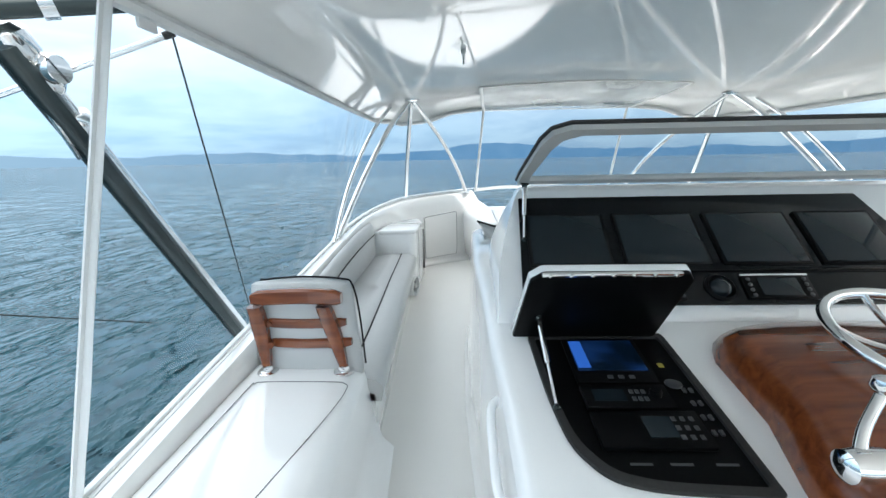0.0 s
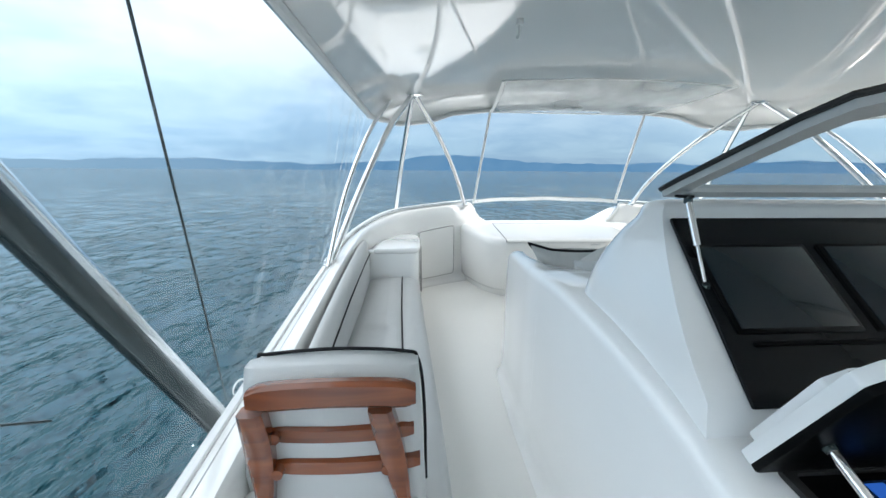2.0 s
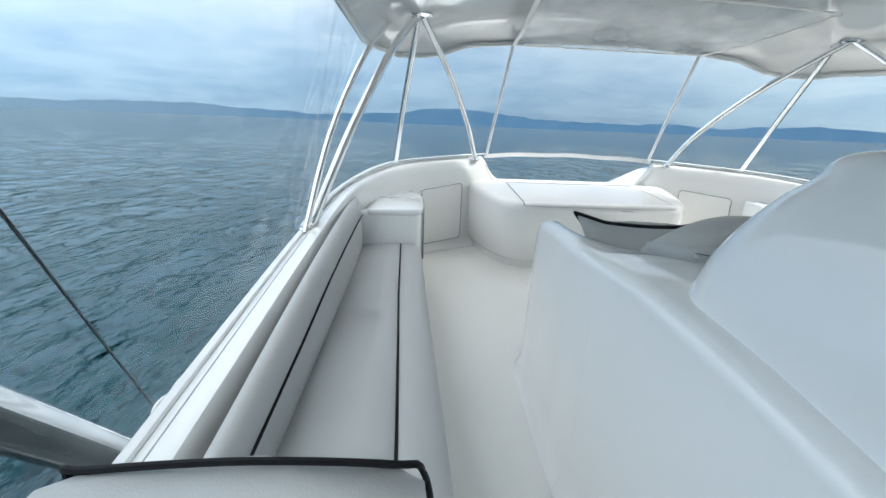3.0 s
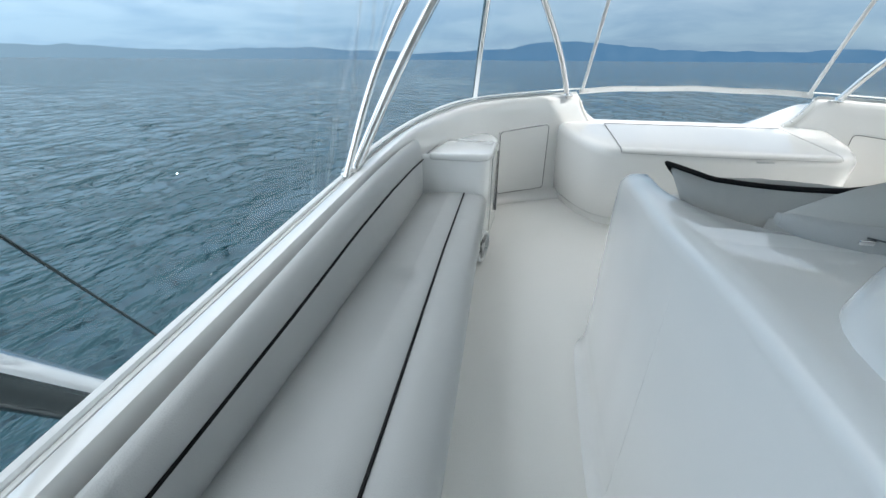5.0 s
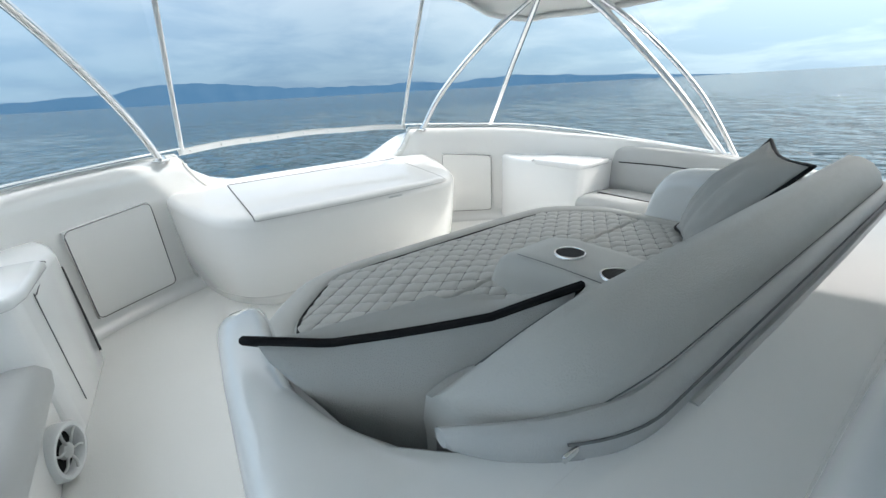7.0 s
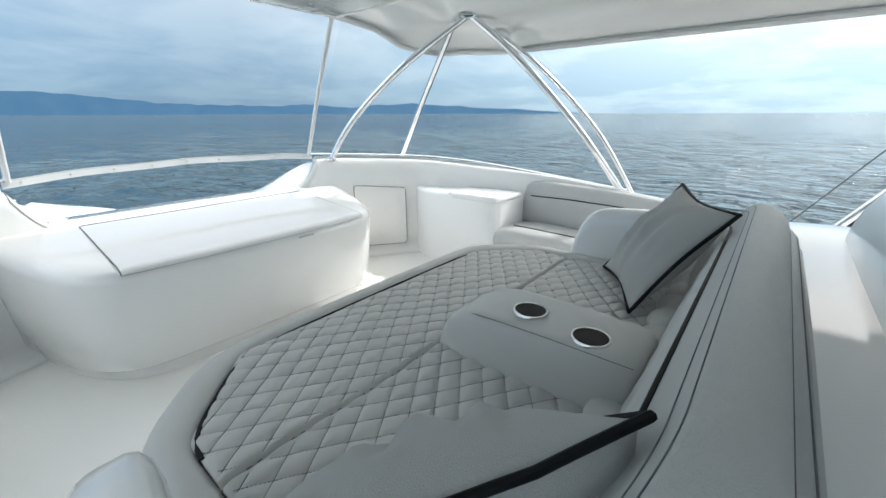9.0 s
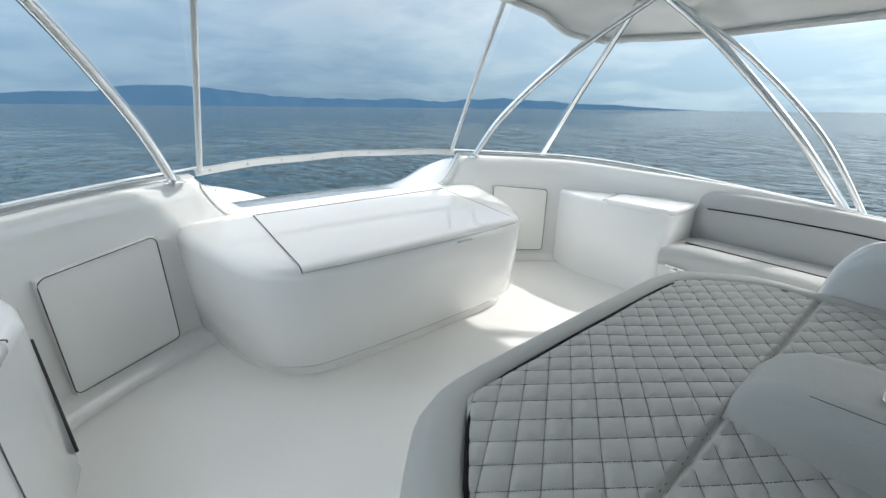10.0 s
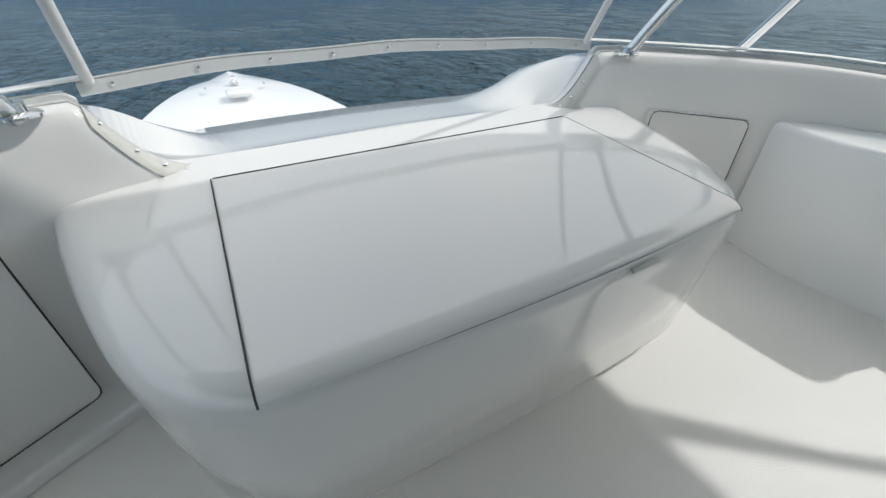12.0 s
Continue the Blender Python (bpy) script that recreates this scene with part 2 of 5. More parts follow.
def sea_material():
    m = bpy.data.materials.new("sea_water")
    m.use_nodes = True
    nt = m.node_tree
    bs = nt.nodes["Principled BSDF"]
    bs.inputs["Roughness"].default_value = 0.05
    bs.inputs["IOR"].default_value = 1.333
    tc = nt.nodes.new("ShaderNodeTexCoord")
    big = nt.nodes.new("ShaderNodeTexNoise")
    big.inputs["Scale"].default_value = 0.02
    big.inputs["Detail"].default_value = 4
    nt.links.new(tc.outputs["Object"], big.inputs["Vector"])
    rp = nt.nodes.new("ShaderNodeValToRGB")
    rp.color_ramp.elements[0].position, rp.color_ramp.elements[0].color = 0.3, (0.004, 0.028, 0.041, 1)
    rp.color_ramp.elements[1].position, rp.color_ramp.elements[1].color = 0.7, (0.007, 0.038, 0.053, 1)
    nt.links.new(big.outputs["Fac"], rp.inputs[0])
    nt.links.new(rp.outputs[0], bs.inputs["Base Color"])
    mp = nt.nodes.new("ShaderNodeMapping")
    mp.inputs["Rotation"].default_value = (0, 0, 0.35)
    mp.inputs["Scale"].default_value = (1.25, 0.7, 1.0)
    nt.links.new(tc.outputs["Object"], mp.inputs["Vector"])
    prev = None
    for sc, dist in ((0.2, 1.2), (0.8, 1.15), (3.0, 0.26)):
        ns = nt.nodes.new("ShaderNodeTexNoise")
        ns.inputs["Scale"].default_value = sc
        ns.inputs["Detail"].default_value = 2
        ns.inputs["Roughness"].default_value = 0.5
        nt.links.new(mp.outputs[0], ns.inputs["Vector"])
        bp = nt.nodes.new("ShaderNodeBump")
        bp.inputs["Strength"].default_value = 1.0
        bp.inputs["Distance"].default_value = dist
        nt.links.new(ns.outputs["Fac"], bp.inputs["Height"])
        if prev:
            nt.links.new(prev.outputs[0], bp.inputs["Normal"])
        prev = bp
    nt.links.new(prev.outputs[0], bs.inputs["Normal"])
    return m


SEA = sea_material()


def hill_material():
    """Far hills, a plain backdrop: kilometres of haze are painted into a glowing colour."""
    m = bpy.data.materials.new("haze_painted_hills")
    m.use_nodes = True
    nt = m.node_tree
    for n in list(nt.nodes):
        nt.nodes.remove(n)
    out = nt.nodes.new("ShaderNodeOutputMaterial")
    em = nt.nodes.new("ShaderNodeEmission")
    tc = nt.nodes.new("ShaderNodeTexCoord")
    ns = nt.nodes.new("ShaderNodeTexNoise")
    ns.inputs["Scale"].default_value = 0.006
    ns.inputs["Detail"].default_value = 6
    nt.links.new(tc.outputs["Object"], ns.inputs["Vector"])
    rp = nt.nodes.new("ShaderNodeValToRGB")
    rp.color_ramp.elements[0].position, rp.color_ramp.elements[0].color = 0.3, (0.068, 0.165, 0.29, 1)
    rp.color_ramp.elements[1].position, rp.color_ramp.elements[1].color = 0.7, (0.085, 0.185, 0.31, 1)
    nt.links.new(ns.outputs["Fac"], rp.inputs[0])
    # painted haze pales towards port by the x position
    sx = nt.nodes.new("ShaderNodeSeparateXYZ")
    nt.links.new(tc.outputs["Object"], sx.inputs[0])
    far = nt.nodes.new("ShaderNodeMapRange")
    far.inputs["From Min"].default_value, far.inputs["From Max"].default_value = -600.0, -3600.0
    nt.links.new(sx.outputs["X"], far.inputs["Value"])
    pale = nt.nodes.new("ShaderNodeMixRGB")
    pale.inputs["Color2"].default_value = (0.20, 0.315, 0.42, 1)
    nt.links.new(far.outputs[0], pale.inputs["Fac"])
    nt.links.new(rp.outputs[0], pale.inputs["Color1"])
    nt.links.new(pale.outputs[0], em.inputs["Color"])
    nt.links.new(em.outputs[0], out.inputs["Surface"])
    return m


HILLS = hill_material()


# ---- building helpers ----
def mesh_of(name, bm, mat, smooth=True, angle=40):
    me = bpy.data.meshes.new(name)
    bmesh.ops.recalc_face_normals(bm, faces=bm.faces)
    for e in bm.edges:
        if len(e.link_faces) == 2 and e.calc_face_angle(0) > radians(angle):
            e.smooth = False
    for f in bm.faces:
        f.smooth = smooth
    bm.to_mesh(me)
    bm.free()
    me.materials.append(mat)
    return me


def part(name, bm, mat, parent=None, label="", angle=40):
    ob = new(name, mesh_of(name, bm, mat, True, angle))
    if parent is not None:
        ob.parent = parent
    if label:
        ob["label"] = label
    return ob


def thing(name, label, category, group="", kind="", at=(0, 0, 0)):
    ob = new(name)
    ob.empty_display_size = 0.1
    ob.location = at
    return tagged(ob, label, category, group, kind)


def grid(rows, closed_u=False, closed_v=False):
    """A sheet from rows of points."""
    bm = bmesh.new()
    vs = [[bm.verts.new(p) for p in r] for r in rows]
    nu, nv = len(vs), len(vs[0])
    for i in range(nu if closed_u else nu - 1):
        for j in range(nv if closed_v else nv - 1):
            q = [vs[i][j], vs[(i + 1) % nu][j], vs[(i + 1) % nu][(j + 1) % nv], vs[i][(j + 1) % nv]]
            if len(set(q)) == 4:
                try:
                    bm.faces.new(q)
                except ValueError:
                    pass
    return bm


def loft(rows, caps=True):
    """A solid from closed sections of equal count."""
    bm = bmesh.new()
    vs = [[bm.verts.new(p) for p in r] for r in rows]
    n = len(vs[0])
    for i in range(len(vs) - 1):
        for j in range(n):
            bm.faces.new([vs[i][j], vs[i][(j + 1) % n], vs[i + 1][(j + 1) % n], vs[i + 1][j]])
    if caps:
        bm.faces.new(vs[0])
        bm.faces.new(vs[-1])
    return bm


def smooth_path(pts, n=8):
    """Points along a smooth curve through pts."""
    p = [Vector(q) for q in pts]
    if len(p) < 3:
        return [p[0].lerp(p[-1], i / n) for i in range(n + 1)]
    out = []
    for i in range(len(p) - 1):
        a, b, c, d = p[max(i - 1, 0)], p[i], p[i + 1], p[min(i + 2, len(p) - 1)]
        for k in range(n):
            t = k / n
            out.append(0.5 * ((2 * b) + (c - a) * t + (2 * a - 5 * b + 4 * c - d) * t * t + (3 * b - a - 3 * c + d) * t ** 3))
    out.append(p[-1])
    return out


def tube(pts, r, sides=12, n=6, smooth=True, closed=False, r_end=None, flat=1.0):
    """A round bar along a smooth curve through pts."""
    path = smooth_path(pts, n) if smooth else [Vector(q) for q in pts]
    if closed:
        path = path[:-1] if (path[0] - path[-1]).length < 1e-6 else path
    m = len(path)
    rows = []
    up = Vector((0, 0, 1))
    for i, p in enumerate(path):
        d = (path[(i + 1) % m] - path[i - 1]) if closed else (path[min(i + 1, m - 1)] - path[max(i - 1, 0)])
        d.normalize()
        ref = up if abs(d.z) < 0.93 else Vector((0, 1, 0))
        u = d.cross(ref).normalized()
        v = u.cross(d)
        rr = r if r_end is None else r + (r_end - r) * i / max(m - 1, 1)
        rows.append([p + u * rr * math.cos(2 * math.pi * k / sides) + v * rr * flat * math.sin(2 * math.pi * k / sides) for k in range(sides)])
    if closed:
        bm = grid(rows, True, True)
    else:
        bm = loft(rows)
    return bm


def box(x0, x1, y0, y1, z0, z1, bev=0.0, seg=3):
    bm = bmesh.new()
    bmesh.ops.create_cube(bm, size=1)
    for v in bm.verts:
        v.co = Vector((x0 + (v.co.x + 0.5) * (x1 - x0), y0 + (v.co.y + 0.5) * (y1 - y0), z0 + (v.co.z + 0.5) * (z1 - z0)))
    if bev:
        bmesh.ops.bevel(bm, geom=list(bm.edges), offset=bev, segments=seg, profile=0.5, affect="EDGES", clamp_overlap=True)
    return bm


def prism(poly, z0, z1, bev=0.0, seg=3, axis="z"):
    """A slab from an outline, thick along an axis."""
    bm = bmesh.new()
    def at(p, h):
        return {"z": (p[0], p[1], h), "x": (h, p[0], p[1]), "y": (p[0], h, p[1])}[axis]
    lo = [bm.verts.new(at(p, z0)) for p in poly]
    hi = [bm.verts.new(at(p, z1)) for p in poly]
    bm.faces.new(lo)
    bm.faces.new(hi)
    n = len(poly)
    for i in range(n):
        bm.faces.new([lo[i], lo[(i + 1) % n], hi[(i + 1) % n], hi[i]])
    bmesh.ops.recalc_face_normals(bm, faces=bm.faces)
    if bev:
        es = [e for e in bm.edges if e.calc_face_angle(0) > radians(35)]
        bmesh.ops.bevel(bm, geom=es, offset=bev, segments=seg, profile=0.5, affect="EDGES", clamp_overlap=True)
    return bm


def lathe(profile, sides=28, caps=True):
    """A turned shape: profile of (radius, height) about z."""
    rows = [[Vector((r * math.cos(2 * math.pi * k / sides), r * math.sin(2 * math.pi * k / sides), z)) for k in range(sides)] for r, z in profile]
    return loft(rows, caps)


def moved(bm, m):
    bmesh.ops.transform(bm, matrix=m, verts=bm.verts)
    return bm


def along(a, b):
    """The pose at a whose z axis points to b."""
    d = Vector(b) - Vector(a)
    return Matrix.Translation(a) @ d.to_track_quat("Z", "Y").to_matrix().to_4x4()


def joined(*bms):
    out = bms[0]
    for b in bms[1:]:
        me = bpy.data.meshes.new("tmp")
        b.to_mesh(me)
        b.free()
        out.from_mesh(me)
        bpy.data.meshes.remove(me)
    return out


def mirrored(bm):
    for v in bm.verts:
        v.co.x = -v.co.x
    bmesh.ops.reverse_faces(bm, faces=bm.faces)
    return bm


def lerp_table(table, t):
    """A value from a table of (t, v), smoothly."""
    if t <= table[0][0]:
        return table[0][1]
    for (a, va), (b, vb) in zip(table, table[1:]):
        if t <= b:
            k = (t - a) / (b - a)
            return va + (vb - va) * k
    return table[-1][1]


FLOOR = 0.07


# ---- sea, hills, hull ----
SEA_Z = -4.3


def wave(x, y):
    v = Vector((x * 0.16, y * 0.10, 0.0))
    return 0.28 * noise.noise(v) + 0.13 * noise.noise(v * 2.7 + Vector((5, 1, 0))) + 0.06 * noise.noise(v * 6.5)


def build_sea():
    radii = [2.0]
    while radii[-1] < 4850:
        radii.append(radii[-1] * 1.035 + 0.22)
    rows = []
    for r in radii:
        row = []
        for k in range(300):
            a = 2 * math.pi * k / 300
            x, y = r * math.cos(a), r * math.sin(a)
            fade = 1.0 if r < 60 else max(0.0, 1 - (r - 60) / 140)
            row.append(Vector((x, y, SEA_Z + (wave(x, y) * fade if fade else 0.0))))
        rows.append(row)
    bm = grid(rows, False, True)
    ob = part("water", bm, SEA, None, "", 180)
    tagged(ob, "dark blue-green open sea with small ripples", "sea", kind="structure")


build_sea()


def build_hills():
    """A low hazy coast on the horizon, higher ahead and to port, sinking to starboard."""
    def ridge(dist, scale, seed, name, hgt):
        rows = []
        for i in range(420):
            az = radians(-100 + 170 * i / 419)
            u = i / 419
            env = lerp_table([(0, 0.5), (0.22, 0.7), (0.32, 1.0), (0.42, 0.75), (0.5, 0.7), (0.58, 1.0), (0.72, 1.0), (0.86, 0.75), (0.95, 0.28), (1, 0.0)], u)
            n = 0.62 + 0.55 * noise.noise(Vector((u * 9 * scale, seed, 0))) + 0.22 * noise.noise(Vector((u * 34 * scale, seed, 3))) + 0.08 * noise.noise(Vector((u * 110, seed, 7)))
            h = max(3, hgt * env * n)
            d = dist + 60 * noise.noise(Vector((u * 15, seed, 9)))
            s, c = math.sin(az), math.cos(az)
            rows.append([Vector((d * s, d * c, SEA_Z - 3)), Vector(((d + 40) * s, (d + 40) * c, SEA_Z + h * 0.6)), Vector(((d + 90) * s, (d + 90) * c, SEA_Z + h)), Vector(((d + 260) * s, (d + 260) * c, SEA_Z - 3))])
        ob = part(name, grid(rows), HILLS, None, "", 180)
        tagged(ob, "low hills along the far coast with blue haze painted in", "hills", kind="structure")
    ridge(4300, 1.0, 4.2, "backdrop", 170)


build_hills()


def wall_line(side_pts, n=7):
    return smooth_path([(x, y, 0) for x, y in side_pts], n)


# inner face of the coaming in plan, port half from aft to the centre line
PORT = [(-2.0, -1.3), (-2.0, 0.0), (-2.0, 1.5), (-2.0, 2.6), (-1.985, 3.4), (-1.94, 3.9), (-1.84, 4.32), (-1.70, 4.6), (-1.53, 4.77), (-1.34, 4.90), (-1.13, 5.01), (-0.95, 5.09), (-0.86, 5.115), (-0.78, 5.13), (-0.70, 5.145), (-0.6, 5.16), (-0.4, 5.185), (0.0, 5.2)]
half = wall_line(PORT, 5)
for _ in range(10):
    half = [half[0]] + [(half[i - 1] + half[i] * 2 + half[i + 1]) / 4 for i in range(1, len(half) - 1)] + [half[-1]]
LINE = half + [Vector((-p.x, p.y, 0)) for p in reversed(half[:-1])]


def rail_z(p):
    """Height of the coaming's top at a point of its plan."""
    z = 0.75 + 0.1 * (p.y - 3.0)
    z = min(z, 0.955)
    a = abs(p.x)
    if p.y > 4.9 and a < 0.88:
        k = min(1, max(0, (0.88 - a) / 0.2))
        k = 1 - (1 - k) ** 2.2
        z = 0.945 + (0.735 - 0.945) * k
    return z


def outward(i):
    a, b = LINE[max(i - 1, 0)], LINE[min(i + 1, len(LINE) - 1)]
    d = (b - a).normalized()
    return Vector((-d.y, d.x, 0))


def sweep_line(section, lo=0, hi=None):
    """Sweep a section of (out, height) callables along the coaming."""
    rows = []
    for i in range(lo, hi if hi is not None else len(LINE)):
        p, n = LINE[i], outward(i)
        rows.append([p + n * o + Vector((0, 0, z)) for o, z in section(p)])
    return rows


def side_share(p):
    """1 along the broad side coaming, 0 round the bow."""
    k = min(1, max(0, (4.3 - p.y) / 0.8))
    return k * k * (3 - 2 * k)


def brow(p):
    """Height of the fairing outside the window cut-out; it sweeps up towards both ends."""
    a = abs(p.x)
    up = min(1, max(0, (a - 0.50) / 0.45))
    off = min(1, max(0, (a - 1.02) / 0.28))
    return 0.672 + 0.235 * up * up * (3 - 2 * up) * (1 - off * off * (3 - 2 * off))


def coaming_section(p):
    zt = rail_z(p)
    front = min(1, max(0, (p.y - 4.2) / 0.8))
    def out(side_o, side_z, front_o, front_z):
        return (side_o + (front_o - side_o) * front, side_z + (front_z - side_z) * front)
    k = side_share(p)
    def cap(so, sz, fo, fz):
        return (fo + (so - fo) * k, zt + fz + (sz - fz) * k)
    return [(0.0, FLOOR - 0.12), (0.0, FLOOR + 0.1), cap(0.0, -0.10, 0.0, -0.10), cap(0.0, -0.02, 0.006, -0.05), cap(0.003, 0.012, 0.015, -0.02), cap(0.013, 0.027, 0.032, -0.006), cap(0.032, 0.028, 0.055, 0.0), cap(0.085, 0.004, 0.085, 0.0), cap(0.135, -0.018, 0.11, -0.006), cap(0.155, -0.035, 0.13, -0.03),
            out(0.172, zt - 0.07, 0.20, min(zt - 0.045, (zt + brow(p)) / 2)), out(0.19, zt - 0.14, 0.34, brow(p)), out(0.21, zt - 0.18, 0.62, brow(p) * 0.8 + 0.105), out(0.23, zt - 0.22, 0.92, 0.605), out(0.25, zt - 0.30, 1.02, 0.55), out(0.27, zt - 0.5, 1.05, 0.3), out(0.30, -0.35, 0.95, -0.35), (0.1, -0.4), (0.0, -0.4)]


coaming = part("wall_coaming", loft(sweep_line(coaming_section)), GEL_CREAM, None, "", 50)
tagged(coaming, "white moulded gelcoat coaming round the flybridge", "coaming", kind="structure")

# track and zip strip that hold the enclosure along the top of the coaming
def track_section(p):
    k = side_share(p)
    zt, d = rail_z(p) - 0.014 * k, 0.038 * k
    return [(0.070 + d, zt - 0.006), (0.070 + d, zt + 0.012), (0.075 + d, zt + 0.017), (0.096 + d, zt + 0.015), (0.101 + d, zt + 0.010), (0.101 + d, zt - 0.012)]


i_cut = next(i for i, p in enumerate(LINE) if p.y > 4.9 and p.x > -0.875)
n_line = len(LINE)
for lo, hi in ((0, i_cut), (n_line - i_cut, n_line)):
    tr = part("trim_track", loft(sweep_line(track_section, lo, hi)), WHITE_PVC, None, "", 30)
    tagged(tr, "white enclosure track on the coaming top", "trim", kind="structure")
    zp = part("trim_zip", tube([p + Vector((0, 0, 0.004)) for p in (r[0] for r in sweep_line(lambda p: [(0.108 + 0.038 * side_share(p), rail_z(p) - 0.004 - 0.018 * side_share(p))], lo, hi))], 0.005, 6, smooth=False), TRACK_GREY)
    tagged(zp, "grey zip along the enclosure track", "trim", kind="structure")
    sm = part("trim_seam", tube([r[0] for r in sweep_line(lambda p: [(0.045 + 0.032 * side_share(p), rail_z(p) - 0.001 + 0.009 * side_share(p))], lo, hi)], 0.0025, 6, smooth=False), TRACK_GREY)
    tagged(sm, "thin grey sealant line on the coaming", "trim", kind="structure")

# floor
fl = bmesh.new()
fl.faces.new([fl.verts.new((p.x, p.y, FLOOR)) for p in LINE])
r = bmesh.ops.extrude_face_region(fl, geom=list(fl.faces))
for v in r["geom"]:
    if isinstance(v, bmesh.types.BMVert):
        v.co.z -= 0.08
floor = part("floor", fl, NONSKID)
tagged(floor, "cream nonskid moulded deck floor", "floor", kind="structure")
# rounded cove where the floor meets the coaming
cove = part("baseboard_cove", grid(sweep_line(lambda p: [(-0.10 + 0.10 * math.sin(a) + 0.002, FLOOR + 0.003 + 0.10 * (1 - math.cos(a))) for a in [k * math.pi / 12 for k in range(7)]])), GEL_CREAM)
tagged(cove, "rounded cream cove between floor and coaming", "cove", kind="structure")
# plain aft bulkhead that closes the bridge behind
aft = part("wall_aft", box(-2.3, 2.3, -1.36, -1.28, -0.4, 0.55, 0.01), GEL)
tagged(aft, "plain white low wall across the aft end", "wall", kind="structure")


def build_hull():
    h = thing("boat_hull", "white boat hull with a long flat foredeck", "boat hull", kind="structure")
    deck = []
    for i in range(31):
        u = i / 30
        y = -6 + 25.0 * u
        w = 2.75 * (1 - max(0, (y - 10.5) / 8.52) ** 2.4) ** 0.62 + 0.01
        z = -2.2 + 0.9 * max(0, (u - 0.3) / 0.7) ** 1.4
        deck.append((y, w, z))
    rows = []
    for y, w, z in deck:
        rows.append([Vector((w * 0.75, y, SEA_Z - 0.6)), Vector((w * 0.9, y, SEA_Z + 1.0)), Vector((w, y, z - 0.08)), Vector((w, y, z)), Vector((w * 0.55, y, z + 0.10)), Vector((0, y, z + 0.13)),
                     Vector((-w * 0.55, y, z + 0.10)), Vector((-w, y, z)), Vector((-w, y, z - 0.08)), Vector((-w * 0.9, y, SEA_Z + 1.0)), Vector((-w * 0.75, y, SEA_Z - 0.6))])
    part("hull", loft(rows), GEL, h)
    for s in (1, -1):
        part("rub_rail", tube([(s * (w + 0.01), y, z - 0.03) for y, w, z in deck[14:]], 0.028, 8, smooth=False), RUBBER, h, "black rub rail")
    part("deckhouse", prism([(-2.2, -5.5), (2.2, -5.5), (2.2, 5.2), (1.4, 6.2), (-1.4, 6.2), (-2.2, 5.2)], -2.2, -0.3, 0.1), GEL, h)
    hatch = part("deck_hatch", prism([(-0.3, 15.6), (0.3, 15.6), (0.3, 16.2), (-0.3, 16.2)], -1.28, -1.16, 0.03), WHITE_PVC, h)
    return h


build_hull()


def build_windlass():
    w = thing("anchor_windlass", "small chrome anchor windlass on the foredeck", "windlass")
    b = (0.0, 17.3, -1.27)
    part("base", moved(lathe([(0.12, 0), (0.12, 0.05), (0.09, 0.07)]), Matrix.Translation(b)), CHROME, w)
    part("drum", moved(lathe([(0.07, 0.07), (0.05, 0.12), (0.09, 0.2), (0.05, 0.23)]), Matrix.Translation(b)), CHROME, w)
    for s in (-1, 1):
        c = thing("deck_cleat", "chrome mooring cleat on the foredeck", "cleat", "foredeck cleats")
        part("bar", tube([(s * 0.75, 16.6, -1.22), (s * 0.75, 16.75, -1.19), (s * 0.75, 16.9, -1.22)], 0.02, 8), CHROME, c)
        part("foot", box(s * 0.75 - 0.02, s * 0.75 + 0.02, 16.69, 16.81, -1.3, -1.2, 0.008), CHROME, c)


build_windlass()


# ---- hardtop ----
# ROOF_A lengthens the hardtop aft, out of view, to shade seats and console
ROOF_W, ROOF_F, ROOF_A = 1.93, 4.66, -2.6


def roof_under(x, y):
    z = 2.075 - 0.048 * x * x
    kx = max(0, 1 - (roof_half(y) - abs(x)) / 0.27)
    ky = max(0, 1 - (ROOF_F - y) / 0.34)
    return z - min(0.16, 0.14 * kx * kx + 0.115 * ky * ky)


def roof_half(y):
    """Half width of the roof at y: rounded front corners."""
    if y < 3.9:
        return ROOF_W
    k = (y - 3.9) / (ROOF_F - 3.9)
    return ROOF_W - 0.44 * (1 - math.sqrt(max(0, 1 - min(1, k) ** 2.8))) - 0.08 * k


def build_roof():
    ys = [ROOF_A + (3.3 - ROOF_A) * i / 16 for i in range(16)] + [3.3 + (ROOF_F - 3.3) * math.sin(math.pi / 2 * i / 24) for i in range(25)]
    us = [-1 + 2 * i / 64 for i in range(65)]
    us = [math.copysign(1 - (1 - abs(u)) ** 1.5, u) for u in us]
    under = [[Vector((u * roof_half(y), y, roof_under(u * roof_half(y), y))) for u in us] for y in ys]
    top = [[Vector((u * roof_half(y) * 1.012, y * 1.004, roof_under(u * roof_half(y) * 0.9, min(y, ROOF_F - 0.1)) + 0.10)) for u in us] for y in ys]
    bm = bmesh.new()
    a = [[bm.verts.new(p) for p in r] for r in under]
    b = [[bm.verts.new(p) for p in r] for r in top]
    m, n = len(a), len(a[0])
    for i in range(m - 1):
        for j in range(n - 1):
            bm.faces.new([a[i][j], a[i][j + 1], a[i + 1][j + 1], a[i + 1][j]])
            bm.faces.new([b[i][j], b[i + 1][j], b[i + 1][j + 1], b[i][j + 1]])
    for i in range(m - 1):
        for j in (0, n - 1):
            bm.faces.new([a[i][j], a[i + 1][j], b[i + 1][j], b[i][j]])
    for j in range(n - 1):
        for i in (0, m - 1):
            bm.faces.new([a[i][j], a[i][j + 1], b[i][j + 1], b[i][j]])
    ob = part("ceiling", bm, CEILING, None, "", 60)
    tagged(ob, "glossy pale grey underside of the hardtop", "hardtop", kind="structure")


build_roof()
